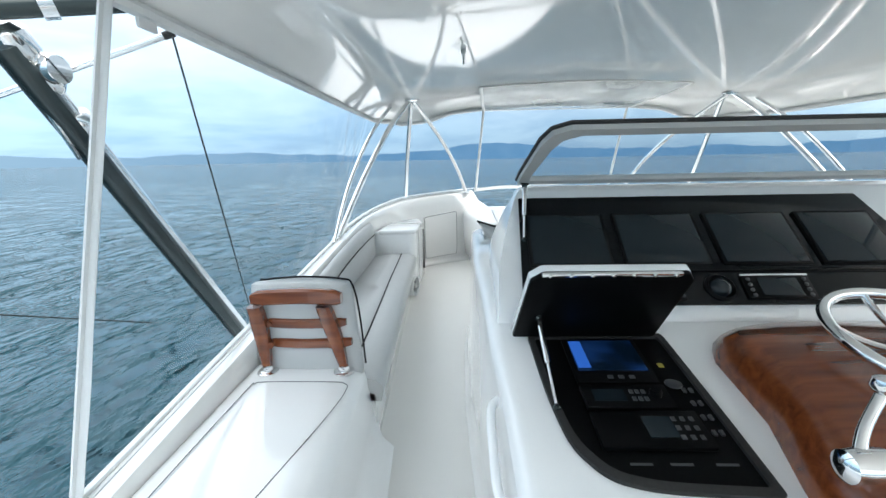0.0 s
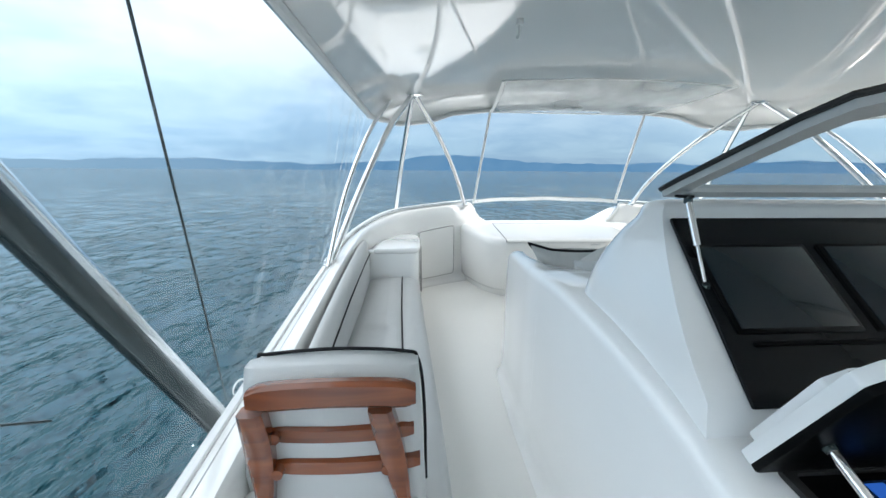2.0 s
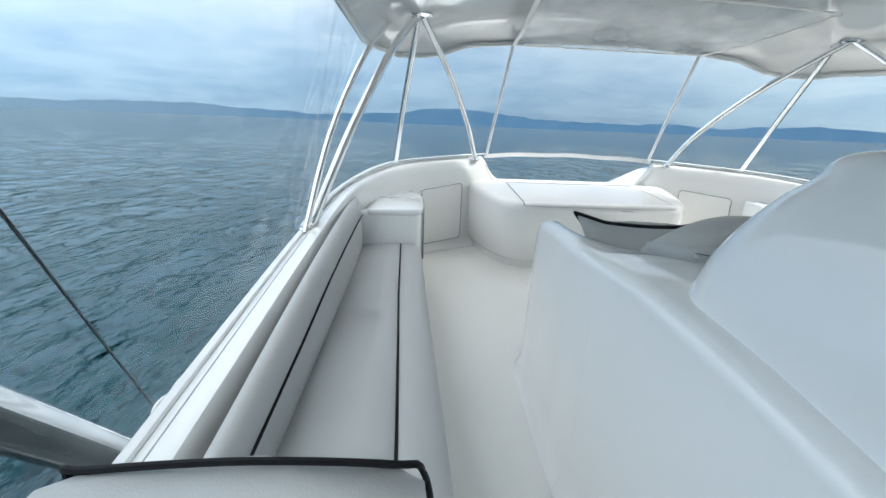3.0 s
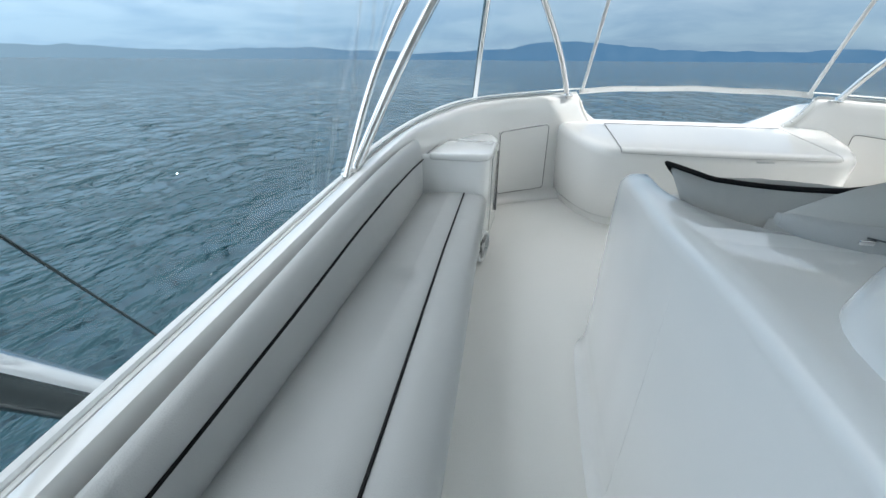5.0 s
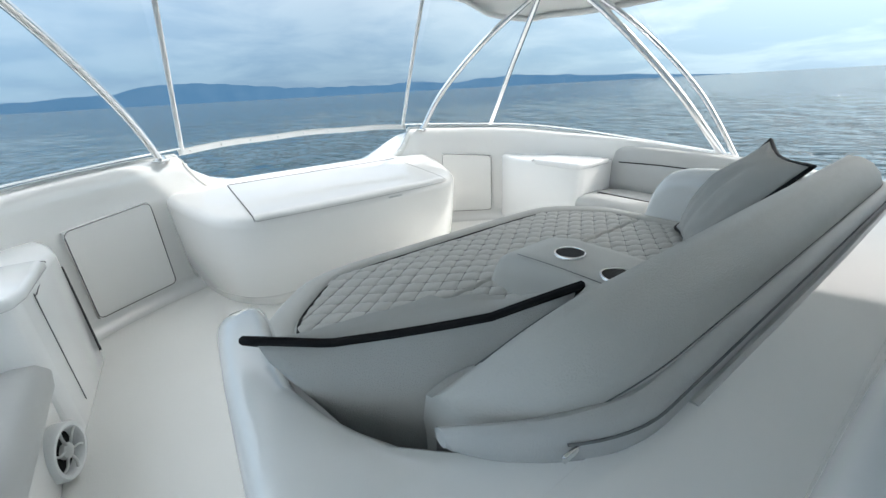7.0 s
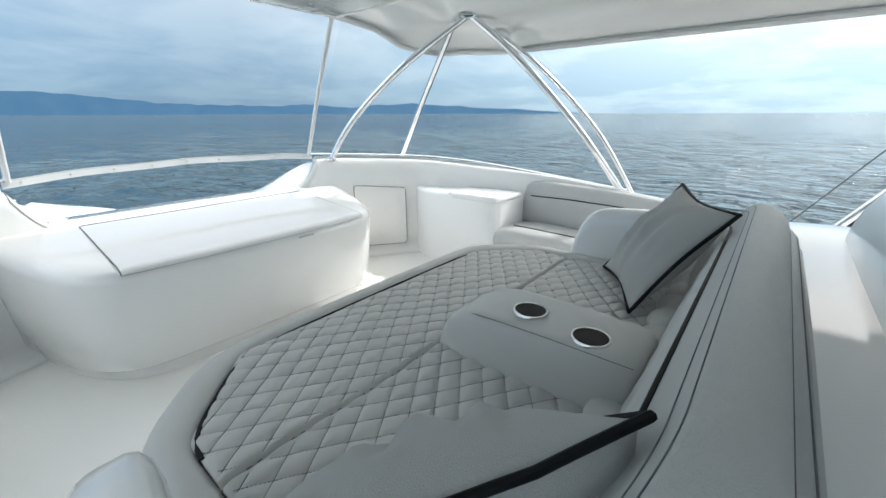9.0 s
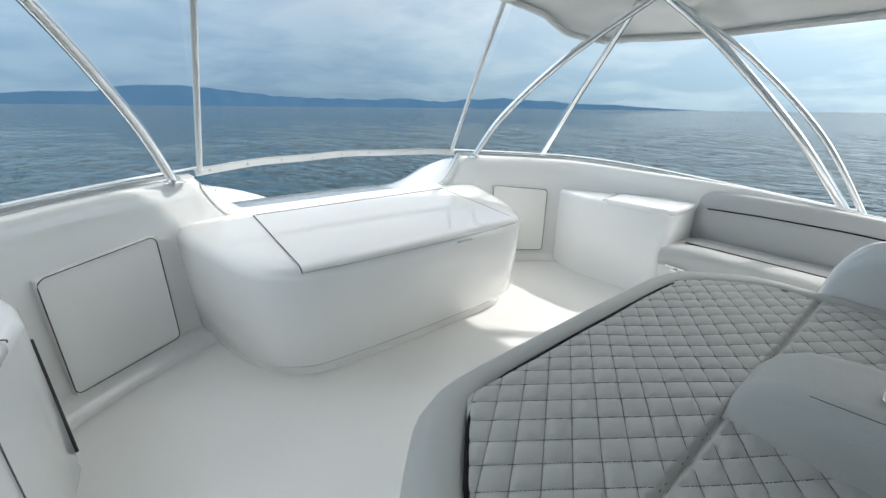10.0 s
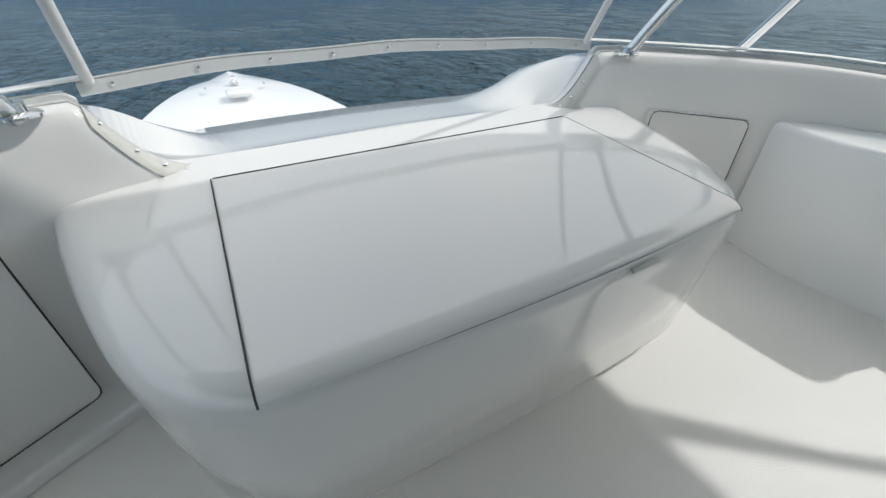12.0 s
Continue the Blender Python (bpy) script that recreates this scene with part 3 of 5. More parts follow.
# white edge moulding with a track along the rim of the hardtop
rim = []
for i in range(40):
    y = ROOF_A + (3.9 - ROOF_A) * i / 39
    rim.append(Vector((-roof_half(y) + 0.015, y, roof_under(-roof_half(y) * 0.995, min(y, ROOF_F - 0.002)) - 0.012)))
for i in range(1, 25):
    y = 3.9 + (ROOF_F - 3.9) * math.sin(math.pi / 2 * i / 24)
    rim.append(Vector((-roof_half(y) + 0.012, y - 0.01, roof_under(-roof_half(y) * 0.995, min(y, ROOF_F - 0.002)) - 0.012)))
for i in range(1, 13):
    x = -roof_half(ROOF_F) * (1 - i / 12)
    rim.append(Vector((x, ROOF_F - 0.01, roof_under(x, ROOF_F - 0.002) - 0.012)))
rim_all = rim + [Vector((-p.x, p.y, p.z)) for p in reversed(rim[:-1])]
rm = part("trim_roof_edge", tube(rim_all, 0.02, 8, smooth=False), WHITE_PVC)
tagged(rm, "white edge trim round the hardtop", "trim", kind="structure")


# ---- aluminium frame ----
NODE = Vector((-1.555, 4.1, 1.953))


def flange(at, axis, r=0.05):
    """A round foot plate with three screws."""
    q = Vector(axis).to_track_quat("Z", "Y").to_matrix().to_4x4()
    b = lathe([(r, 0), (r, 0.005), (r * 0.86, 0.009), (r * 0.55, 0.011), (r * 0.52, 0.03)], 24)
    return moved(b, Matrix.Translation(at) @ q)


def build_frame(s):
    f = thing("roof_support", "bright aluminium tube legs that carry the hardtop", "roof support", "hardtop supports")
    def leg(name, pts, r, mat=ALU):
        pp = [(p[0] * (1 if s < 0 else -1), p[1], p[2]) for p in pts]
        return part(name, tube(pp, r, 14, 8), mat, f)
    def foot(at, axis, r=0.05):
        sg = 1 if s < 0 else -1
        part("foot_plate", flange((at[0] * sg, at[1], at[2]), axis, r), CHROME, f, "chrome foot plate")
    leg("leg", [(-2.09, 3.05, 0.745), (-1.935, 3.37, 1.2), (-1.74, 3.78, 1.67), (-1.57, 4.08, 1.955)], 0.024)
    leg("leg", [(-2.095, 2.98, 0.745), (-2.02, 3.26, 1.18), (-1.90, 3.66, 1.60), (-1.76, 4.02, 1.89)], 0.016)
    leg("leg", [(-0.99, 5.085, 0.94), (-1.10, 4.90, 1.25), (-1.30, 4.55, 1.62), (-1.545, 4.12, 1.95)], 0.023)
    leg("leg", [(-1.87, 5.42, 0.45), (-1.775, 5.05, 0.90), (-1.69, 4.68, 1.40), (-1.58, 4.24, 1.95)], 0.024)
    foot((-2.09, 3.03, 0.75), (0, 0, 1), 0.048)
    foot((-0.99, 5.085, 0.944), (0, 0, 1), 0.05)
    sg = 1 if s < 0 else -1
    part("head_plate", moved(lathe([(0.075, 0.0), (0.075, -0.012), (0.05, -0.02)], 28), Matrix.Translation((NODE.x * sg, NODE.y, NODE.z + 0.008))), ALU, f)
    return f


build_frame(-1)
build_frame(1)


# ---- enclosure ----
def pane(name, rows, mat, label, border=None):
    t = thing(name, label, "enclosure panel", "clear enclosure panels")
    p = part("pane", grid(rows), mat, t, "", 180)
    p.visible_shadow = False
    if border:
        for pts in border:
            part("border", tube(pts, 0.017, 8, smooth=False, flat=0.35), WHITE_PVC, t, "white vinyl border")
    return t


def ruled(a, b, nu, nv, wob=0.0, seed=0.0):
    """A sheet between two edges, with soft folds."""
    rows = []
    for i in range(nu + 1):
        u = i / nu
        pa, pb = a(u), b(u)
        row = []
        for j in range(nv + 1):
            v = j / nv
            p = Vector(pa).lerp(Vector(pb), v)
            if wob:
                p.x += wob * math.sin(math.pi * v) * (noise.noise(Vector((u * 5, v * 1.2, seed))) + 0.4 * noise.noise(Vector((u * 14, v * 2.5, seed + 2))))
            row.append(p)
        rows.append(row)
    return rows


def rim_at(y):
    return Vector((-roof_half(y) + 0.015, y, roof_under(-roof_half(y) * 0.995, min(y, ROOF_F - 0.002)) - 0.02))


def coam_at(y, s=1):
    i = min(range(len(half)), key=lambda k: abs(half[k].y - y))
    j = min(i + 1, len(half) - 1) if half[i].y < y else max(i - 1, 0)
    a, b = half[i], half[j]
    k = 0 if i == j or abs(b.y - a.y) < 1e-6 else (y - a.y) / (b.y - a.y)
    p = a.lerp(b, k)
    n = outward(i)
    return p + n * (0.085 + 0.038 * side_share(p)) + Vector((0, 0, rail_z(p) + 0.018 - 0.014 * side_share(p)))


side = ruled(lambda u: coam_at(0.78 + 2.22 * u), lambda u: rim_at(0.93 + 2.7 * u), 60, 24, 0.035, 1.0)
pane("side_curtain", side, CLEAR_SIDE, "clear flexible vinyl curtain with soft folds, zipped to the coaming", [[Vector(p) for p in side[0]]])
# flat white zip edge of the curtain
edge_a, edge_b = coam_at(0.78), rim_at(0.93)
se = thing("curtain_edge", "flat white zip strip at the curtain's aft edge", "zip strip")
q = (edge_b - edge_a).normalized()
w = Vector((0.12, 1, 0)).normalized() * 0.016
part("strip", loft([[e - w - Vector((0.003, 0, 0)), e + w - Vector((0.003, 0, 0)), e + w + Vector((0.003, 0, 0)), e - w + Vector((0.003, 0, 0))] for e in (edge_a - q * 0.05, edge_a.lerp(edge_b, 0.5), edge_b + q * 0.02)]), WHITE_PVC, se)
part("sewn_label", box(-0.004, 0.004, -0.03, 0.03, -0.012, 0.012), LABEL_WHITE, se, "small white sewn label").location = edge_b + Vector((0.02, 0.09, -0.03))


def corner_panel(s):
    rows = []
    nu = 26
    for i in range(nu + 1):
        u = i / nu
        y = 3.02 + (5.10 - 3.02) * min(1, u * 1.0)
        lo = coam_at(y)
        yy = 3.72 + (ROOF_F - 3.72) * math.sin(math.pi / 2 * min(1, u * 1.25))
        hi = rim_at(min(yy, ROOF_F - 0.001))
        if u > 0.8:
            k = (u - 0.8) / 0.2
            x0 = -roof_half(ROOF_F)
            hi = Vector((x0 + (-0.87 - x0) * k, ROOF_F - 0.02, roof_under(x0 + (-0.87 - x0) * k, ROOF_F - 0.002) - 0.02))
            lo = coam_at(y).lerp(Vector((-0.86, 5.2, 0.985)), k)
        row = []
        for j in range(11):
            v = j / 10
            p = lo.lerp(hi, v)
            row.append(Vector((p.x * (-1 if s > 0 else 1), p.y, p.z)))
        rows.append(row)
    return rows


for s in (-1, 1):
    sheet = corner_panel(s)
    pane("corner_curtain", sheet, CLEAR, "clear vinyl panel round the forward corner of the bridge", [[r[0] + Vector((0, 0, 0.012)) for r in sheet]])
    m0, m1 = Vector((s * 0.86, 5.2, 0.985)), Vector((s * 0.80, 4.64, 1.925))
    mu = thing("window_mullion", "thin white vinyl-covered strip beside the front window", "mullion", "front window strips")
    part("strip", tube([m0, m0.lerp(m1, 0.5) + Vector((0, 0.012, 0)), m1], 0.014, 10, 6), WHITE_PVC, mu)

# lower bar of the open front window
fb = thing("front_window_bar", "white vinyl-covered bar across the open front window", "window bar")
def bar_at(u, h, d):
    return Vector((0.885 * u, 5.32 - 0.125 * abs(u) ** 2.1 + d, 1.0 - 0.026 * abs(u) ** 2 + 0.003 * math.sin(u * 9 + 1) + h))


part("bar", loft([[bar_at(-1 + k / 20, h, d) for h, d in ((-0.016, -0.004), (-0.019, 0.0), (-0.016, 0.004), (0.014, 0.004), (0.017, 0.0), (0.014, -0.004))] for k in range(41)]), WHITE_PVC, fb, "", 50)
part("zip", tube([bar_at(-1 + k / 20, 0.019, -0.001) for k in range(41)], 0.004, 6, smooth=False), FRAME_GREY, fb, "grey zip teeth")
for k in range(9):
    part("stud", moved(lathe([(0.006, -0.001), (0.006, 0.002), (0.003, 0.004)], 8), Matrix.Translation(bar_at(-0.92 + 0.23 * k, 0.0, -0.006)) @ Matrix.Rotation(radians(90), 4, "X")), CHROME, fb)

# trim bead with screws round the cut-out
tb = thing("cutout_trim", "cream trim strip with screws round the window cut-out", "trim strip", kind="structure")
def on_cut(i, o, dz):
    return LINE[i] + outward(i) * o + Vector((0, 0, rail_z(LINE[i]) + dz))


cut = range(i_cut - 1, n_line - i_cut + 1)
part("strip", loft([[on_cut(i, o, dz) for o, dz in ((0.002, -0.040), (0.009, -0.016), (0.027, 0.000), (0.054, 0.006), (0.056, -0.004), (0.02, -0.03))] for i in cut]), TRIM_CREAM, tb, "", 50)
part("edge_line", tube([on_cut(i, 0.062, 0.001) for i in cut], 0.0026, 6, smooth=False), SEAM_GREY, tb, "thin grey joint")
part("outer_joint", tube([on_cut(i, 0.128, -0.026) for i in cut], 0.0022, 6, smooth=False), TRACK_GREY, tb, "thin moulding line")
for i in list(cut)[1:-1:3]:
    c = on_cut(i, 0.022, -0.003)
    part("screw", moved(lathe([(0.0075, -0.002), (0.0075, 0.003), (0.004, 0.0048)], 10), along(c, c + Vector((0, 0, 0.8)) - outward(i) * 0.6)), CHROME, tb)

# front window panel, swung up and hung under the ceiling
rows = []
for i in range(25):
    u = -1 + 2 * i / 24
    row = []
    for j in range(15):
        v = j / 14
        x = u * (0.80 + 0.10 * v)
        y = 4.62 - 1.02 * v
        z = 1.90 + 0.105 * v - 0.03 * u * u * v - 0.045 * math.sin(math.pi * v) * (1 - 0.6 * u * u)
        row.append(Vector((x, y, z)))
    rows.append(row)
pane("front_window_panel", rows, CLEAR_FOLD, "clear front window panel folded up under the ceiling, white border", [rows[0], rows[-1], [r[-1] for r in rows], [r[0] for r in rows]])


# ---- port and starboard settees, lockers, shelves ----
def fold(bm, s):
    """Keep a port shape, or mirror it to starboard."""
    return bm if s < 0 else mirrored(bm)


def seat_front(y):
    return lerp_table([(1.42, -1.465), (1.95, -1.478), (2.4, -1.495), (2.9, -1.515), (3.85, -1.54)], y)


def back_line(y):
    """Foot of the settee's backrest."""
    return lerp_table([(1.4, -1.917), (3.0, -1.917), (3.4, -1.925), (3.8, -1.935)], y)


def back_top(y):
    return lerp_table([(1.4, 0.615), (1.8, 0.655), (2.2, 0.705), (2.6, 0.748), (3.0, 0.782), (3.4, 0.795), (3.8, 0.795)], y)


def back_piping(y):
    return lerp_table([(1.4, 0.560), (1.8, 0.584), (2.2, 0.614), (2.6, 0.655), (3.0, 0.680), (3.4, 0.682), (3.8, 0.668)], y)


def build_settee(s):
    t = thing("settee", "long bench seat in pale grey vinyl with black piping", "settee", "side settees")
    ys = [1.50 + (3.80 - 1.50) * i / 24 for i in range(25)]
    # moulded white base
    rows = []
    for y in ys:
        xf = seat_front(y) - 0.03
        rows.append([Vector(p) for p in ((xf - 0.01, y, FLOOR), (xf, y, 0.16), (xf + 0.005, y, 0.33), (xf, y, 0.37), (-1.97, y, 0.37), (-1.97, y, FLOOR))])
    part("base", fold(loft(rows), s), GEL_CREAM, t, "white moulded base")
    # seat cushion, crowned and rolled over its front edge
    rows = []
    for i, y in enumerate(ys):
        xf, xb = seat_front(y), back_line(y) - 0.03
        e = min(i, 24 - i) / 2
        dz = -0.03 * max(0, 1 - e) ** 2
        sec = [(xb, 0.36), (xf + 0.0, 0.33), (xf + 0.012, 0.38), (xf + 0.006, 0.425), (xf - 0.02, 0.452), (xf - 0.07, 0.466), (xf - 0.125, 0.463), (xf - 0.13, 0.458), (xf - 0.135, 0.463), (xf - 0.22, 0.468), ((xf + xb) / 2, 0.466), (xb + 0.06, 0.455), (xb, 0.44)]
        sec = [(x, z + 0.014 if z > 0.37 else z) for x, z in sec]
        rows.append([Vector((x, y, z + (dz if z > 0.4 else 0))) for x, z in sec])
    seat = part("seat_cushion", fold(loft(rows), s), VINYL_PALE, t, "", 60)
    part("piping", fold(tube([(seat_front(y) - 0.13, y, 0.4775) for y in ys[1:-1]], 0.0045, 6, smooth=False), s), PIPING, seat, "black piping")
    part("seam", fold(tube([(seat_front(y) + 0.008, y, 0.40) for y in ys[1:-1]], 0.002, 5, smooth=False), s), SEAM_GREY, seat, "grey seam")
    # backrest cushion against the coaming
    rows = []
    for i, y in enumerate(ys):
        b = back_line(y)
        zt = back_top(y)
        zp = back_piping(y)
        e = min(i, 24 - i)
        pin = 0.03 * max(0, 1 - e / 2) ** 2
        sec = [(b, 0.44), (b + 0.014, 0.47), (b + 0.018, 0.52), (b + 0.014, zp - 0.01), (b + 0.009, zp), (b + 0.010, zp + 0.01), (b + 0.004, zt - 0.04), (b - 0.008, zt - 0.014), (b - 0.028, zt), (b - 0.048, zt - 0.008), (b - 0.052, zt - 0.04), (b - 0.03, 0.44)]
        rows.append([Vector((x - pin, y, z - pin * 0.6)) for x, z in sec])
    back = part("backrest_cushion", fold(loft(rows), s), VINYL_PALE, t, "", 60)
    part("piping", fold(tube([(back_line(y) + 0.012, y, back_piping(y)) for y in ys[1:-1]], 0.0045, 6, smooth=False), s), PIPING, back, "black piping")
    return t


build_settee(-1)
build_settee(1)


def build_speaker(s):
    t = thing("speaker", "round white loudspeaker with an open spoked grille in the seat base", "speaker", "seat base speakers")
    m = Matrix.Translation((s * 1.538, 3.6, 0.18)) @ Matrix.Rotation(radians(s * 15), 4, "Z") @ Matrix.Rotation(radians(90 if s < 0 else -90), 4, "Y") @ Matrix.Scale(1.18, 4)
    part("ring", moved(lathe([(0.062, -0.02), (0.085, -0.02), (0.085, 0.012), (0.080, 0.018), (0.070, 0.018), (0.064, 0.010), (0.062, -0.02)], 36), m), WHITE_PVC, t)
    part("cone", moved(lathe([(0.066, -0.010), (0.03, -0.018), (0.022, -0.01), (0.008, -0.008)], 28), m), BLACK, t, "black cone")
    for k in range(6):
        a = k * math.pi / 3
        c, sn = math.cos(a), math.sin(a)
        part("spoke", moved(tube([(0.02 * c, 0.02 * sn, 0.012), (0.045 * c - 0.006 * sn, 0.045 * sn + 0.006 * c, 0.013), (0.068 * c, 0.068 * sn, 0.011)], 0.0038, 8, 4), m), TRACK_GREY, t)
    part("hub", moved(lathe([(0.024, 0.0), (0.024, 0.012), (0.016, 0.016), (0.005, 0.017)], 20), m), TRACK_GREY, t)


build_speaker(-1)


def build_shelf(s):
    t = thing("corner_shelf", "white moulded corner shelf with a lift-up lid at the settee's end", "shelf", "corner shelves")
    poly = [(-1.97, 3.78), (-1.575, 3.785), (-1.53, 3.83), (-1.515, 4.1), (-1.50, 4.38), (-1.53, 4.52), (-1.6, 4.70), (-1.72, 4.62), (-1.85, 4.32), (-1.95, 3.9)]
    body = prism(poly, FLOOR - 0.02, 0.685, 0.04, 5)
    part("body", fold(body, s), GEL, t, "", 35)
    lid = prism([(-1.90, 3.77), (-1.59, 3.77), (-1.535, 3.80), (-1.515, 3.88), (-1.505, 4.20), (-1.53, 4.245), (-1.86, 4.27)], 0.655, 0.700, 0.018, 4)
    part("lid", fold(lid, s), GEL, t)
    part("lid_gap", fold(tube([(-1.915, 3.80, 0.688), (-1.90, 4.1, 0.689), (-1.86, 4.275, 0.689), (-1.55, 4.252, 0.687), (-1.51, 4.235, 0.68)], 0.0022, 5, 4), s), SEAM, t, "dark gap line")
    if s < 0:
        part("hinge", tube([(-1.502, 4.40, 0.60), (-1.500, 4.405, 0.13)], 0.005, 6, 1, smooth=False), SEAM, t, "dark piano hinge")
        part("door_gap", tube([(-1.518, 4.18, 0.655), (-1.518, 3.99, 0.63), (-1.519, 3.965, 0.6), (-1.519, 3.965, 0.14)], 0.002, 5, 4), SEAM_GREY, t, "thin door gap")


build_shelf(-1)
build_shelf(1)


def build_locker():
    t = thing("aft_locker", "white moulded locker with a flush curved lid", "locker")
    rows = []
    for y, dz in ((-1.28, 0), (-0.5, 0), (0.3, 0), (0.9, 0), (1.3, 0), (1.42, 0), (1.49, -0.004), (1.52, -0.014), (1.535, -0.04), (1.537, -0.12)):
        z = 0.535 + dz
        xi = lerp_table([(-1.28, -1.40), (0.3, -1.45), (1.0, -1.50), (1.4, -1.52), (1.54, -1.53)], y)
        rows.append([Vector((x, y, zz)) for x, zz in ((-2.0, FLOOR), (-2.0, z - 0.02), (-1.97, z - 0.004), (-1.85, z), (xi - 0.12, z), (xi - 0.05, z - 0.006), (xi - 0.015, z - 0.03), (xi, z - 0.08), (xi + 0.02, z - 0.25), (xi + 0.05, FLOOR + 0.05), (xi + 0.10, FLOOR))])
    part("body", loft(rows), GEL, t, "", 50)
    part("lid_gap", tube([(-1.90, -0.2, 0.536), (-1.93, 0.6, 0.536), (-1.93, 1.25, 0.536), (-1.92, 1.31, 0.536), (-1.88, 1.325, 0.536), (-1.62, 1.325, 0.536), (-1.565, 1.315, 0.534), (-1.55, 1.27, 0.533), (-1.575, 1.1, 0.535), (-1.66, 0.75, 0.536), (-1.74, 0.4, 0.536)], 0.0016, 5, 8), SEAM_GREY, t, "grey gap line of the lid")


build_locker()


def build_teak_backrest():
    t = thing("slatted_stand", "varnished teak slatted backrest frame on chrome feet", "backrest frame")
    for x in (-1.908, -1.592):
        sx = 1 if x > -1.75 else -1
        rows = []
        for k in range(9):
            u = k / 8
            z = 0.60 + 0.24 * u
            y = 1.400 - 0.045 * u + 0.01 * math.sin(math.pi * u)
            xx = x - (0.045 if sx > 0 else -0.004) * u
            w, d = 0.017 + 0.012 * math.sin(math.pi * u * 0.75), 0.018 + 0.008 * u
            rows.append([Vector((xx + a * w, y + b * d, z - 0.03 * (1 - u))) for a, b in ((-1, -0.6), (-0.6, -1), (0.6, -1), (1, -0.6), (1, 0.6), (0.6, 1), (-0.6, 1), (-1, 0.6))])
        part("post", loft(rows), TEAK, t)
        part("foot_stem", tube([(x, 1.403, 0.54), (x - sx * 0.004, 1.401, 0.64)], 0.013, 12, 2, smooth=False), CHROME, t, "chrome stem")
        part("foot_plate", flange((x, 1.403, 0.535), (0, 0, 1), 0.042), CHROME, t, "round chrome foot plate")
    for z, y, w, h, xc in ((0.875, 1.345, 0.172, 0.030, -1.733), (0.755, 1.405, 0.162, 0.021, -1.728), (0.665, 1.415, 0.168, 0.021, -1.72)):
        rows = []
        for k in range(17):
            u = -1 + k / 8
            x = xc + u * w
            bow = 0.025 * (1 - u * u)
            dz = 0.012 * (1 - u * u) if h > 0.025 else -0.004 * (1 - u * u)
            e = 1 - 0.35 * max(0, abs(u) - 0.85) / 0.15
            rows.append([Vector((x, y - bow * 0.3 + b * 0.016, z + dz + a * h * e)) for a, b in ((-1, -0.5), (-0.7, -1), (0.7, -1), (1, -0.5), (1, 0.5), (0.7, 1), (-0.7, 1), (-1, 0.5))])
        part("slat", loft(rows), TEAK, t)
    for x in (-1.872, -1.628):
        for z in (0.755, 0.665):
            part("spacer", tube([(x, 1.375, z), (x, 1.41, z)], 0.013, 10, 1, smooth=False), TEAK, t)


build_teak_backrest()


def build_end_cushion():
    t = thing("end_cushion", "upright pale grey cushion with black piping behind the teak slats", "cushion")
    rows = []
    for k in range(11):
        u = k / 10
        z = 0.472 + 0.438 * u
        yb = 1.436 - 0.055 * u
        e = 1 if 0 < k < 10 else 0.55
        top = 0.02 if k > 8 else 0
        x0, x1 = -1.955 + 0.02 * u, -1.535 - 0.02 * u
        d = 0.075 * e
        yc = yb + 0.045
        rows.append([Vector(p) for p in ((x0, yc - d * 0.4, z), (x0 + 0.03, yc - d * 0.62, z), ((x0 + x1) / 2, yc - d * 0.7, z + top * 0.5), (x1 - 0.03, yc - d * 0.62, z), (x1, yc - d * 0.4, z), (x1, yc + d * 0.5, z), (x1 - 0.03, yc + d * 0.95, z), ((x0 + x1) / 2, yc + d * 1.15, z + top * 0.5), (x0 + 0.03, yc + d * 0.95, z), (x0, yc + d * 0.5, z))])
    c = part("cushion", loft(rows), VINYL_PALE, t, "", 70)
    part("piping", tube([(-1.535, 1.535, 0.50), (-1.54, 1.505, 0.75), (-1.555, 1.48, 0.885), (-1.59, 1.465, 0.914), (-1.74, 1.462, 0.925), (-1.90, 1.465, 0.914), (-1.93, 1.475, 0.895), (-1.945, 1.5, 0.75), (-1.957, 1.53, 0.5)], 0.0042, 6, 8), PIPING, t, "black piping")


build_end_cushion()


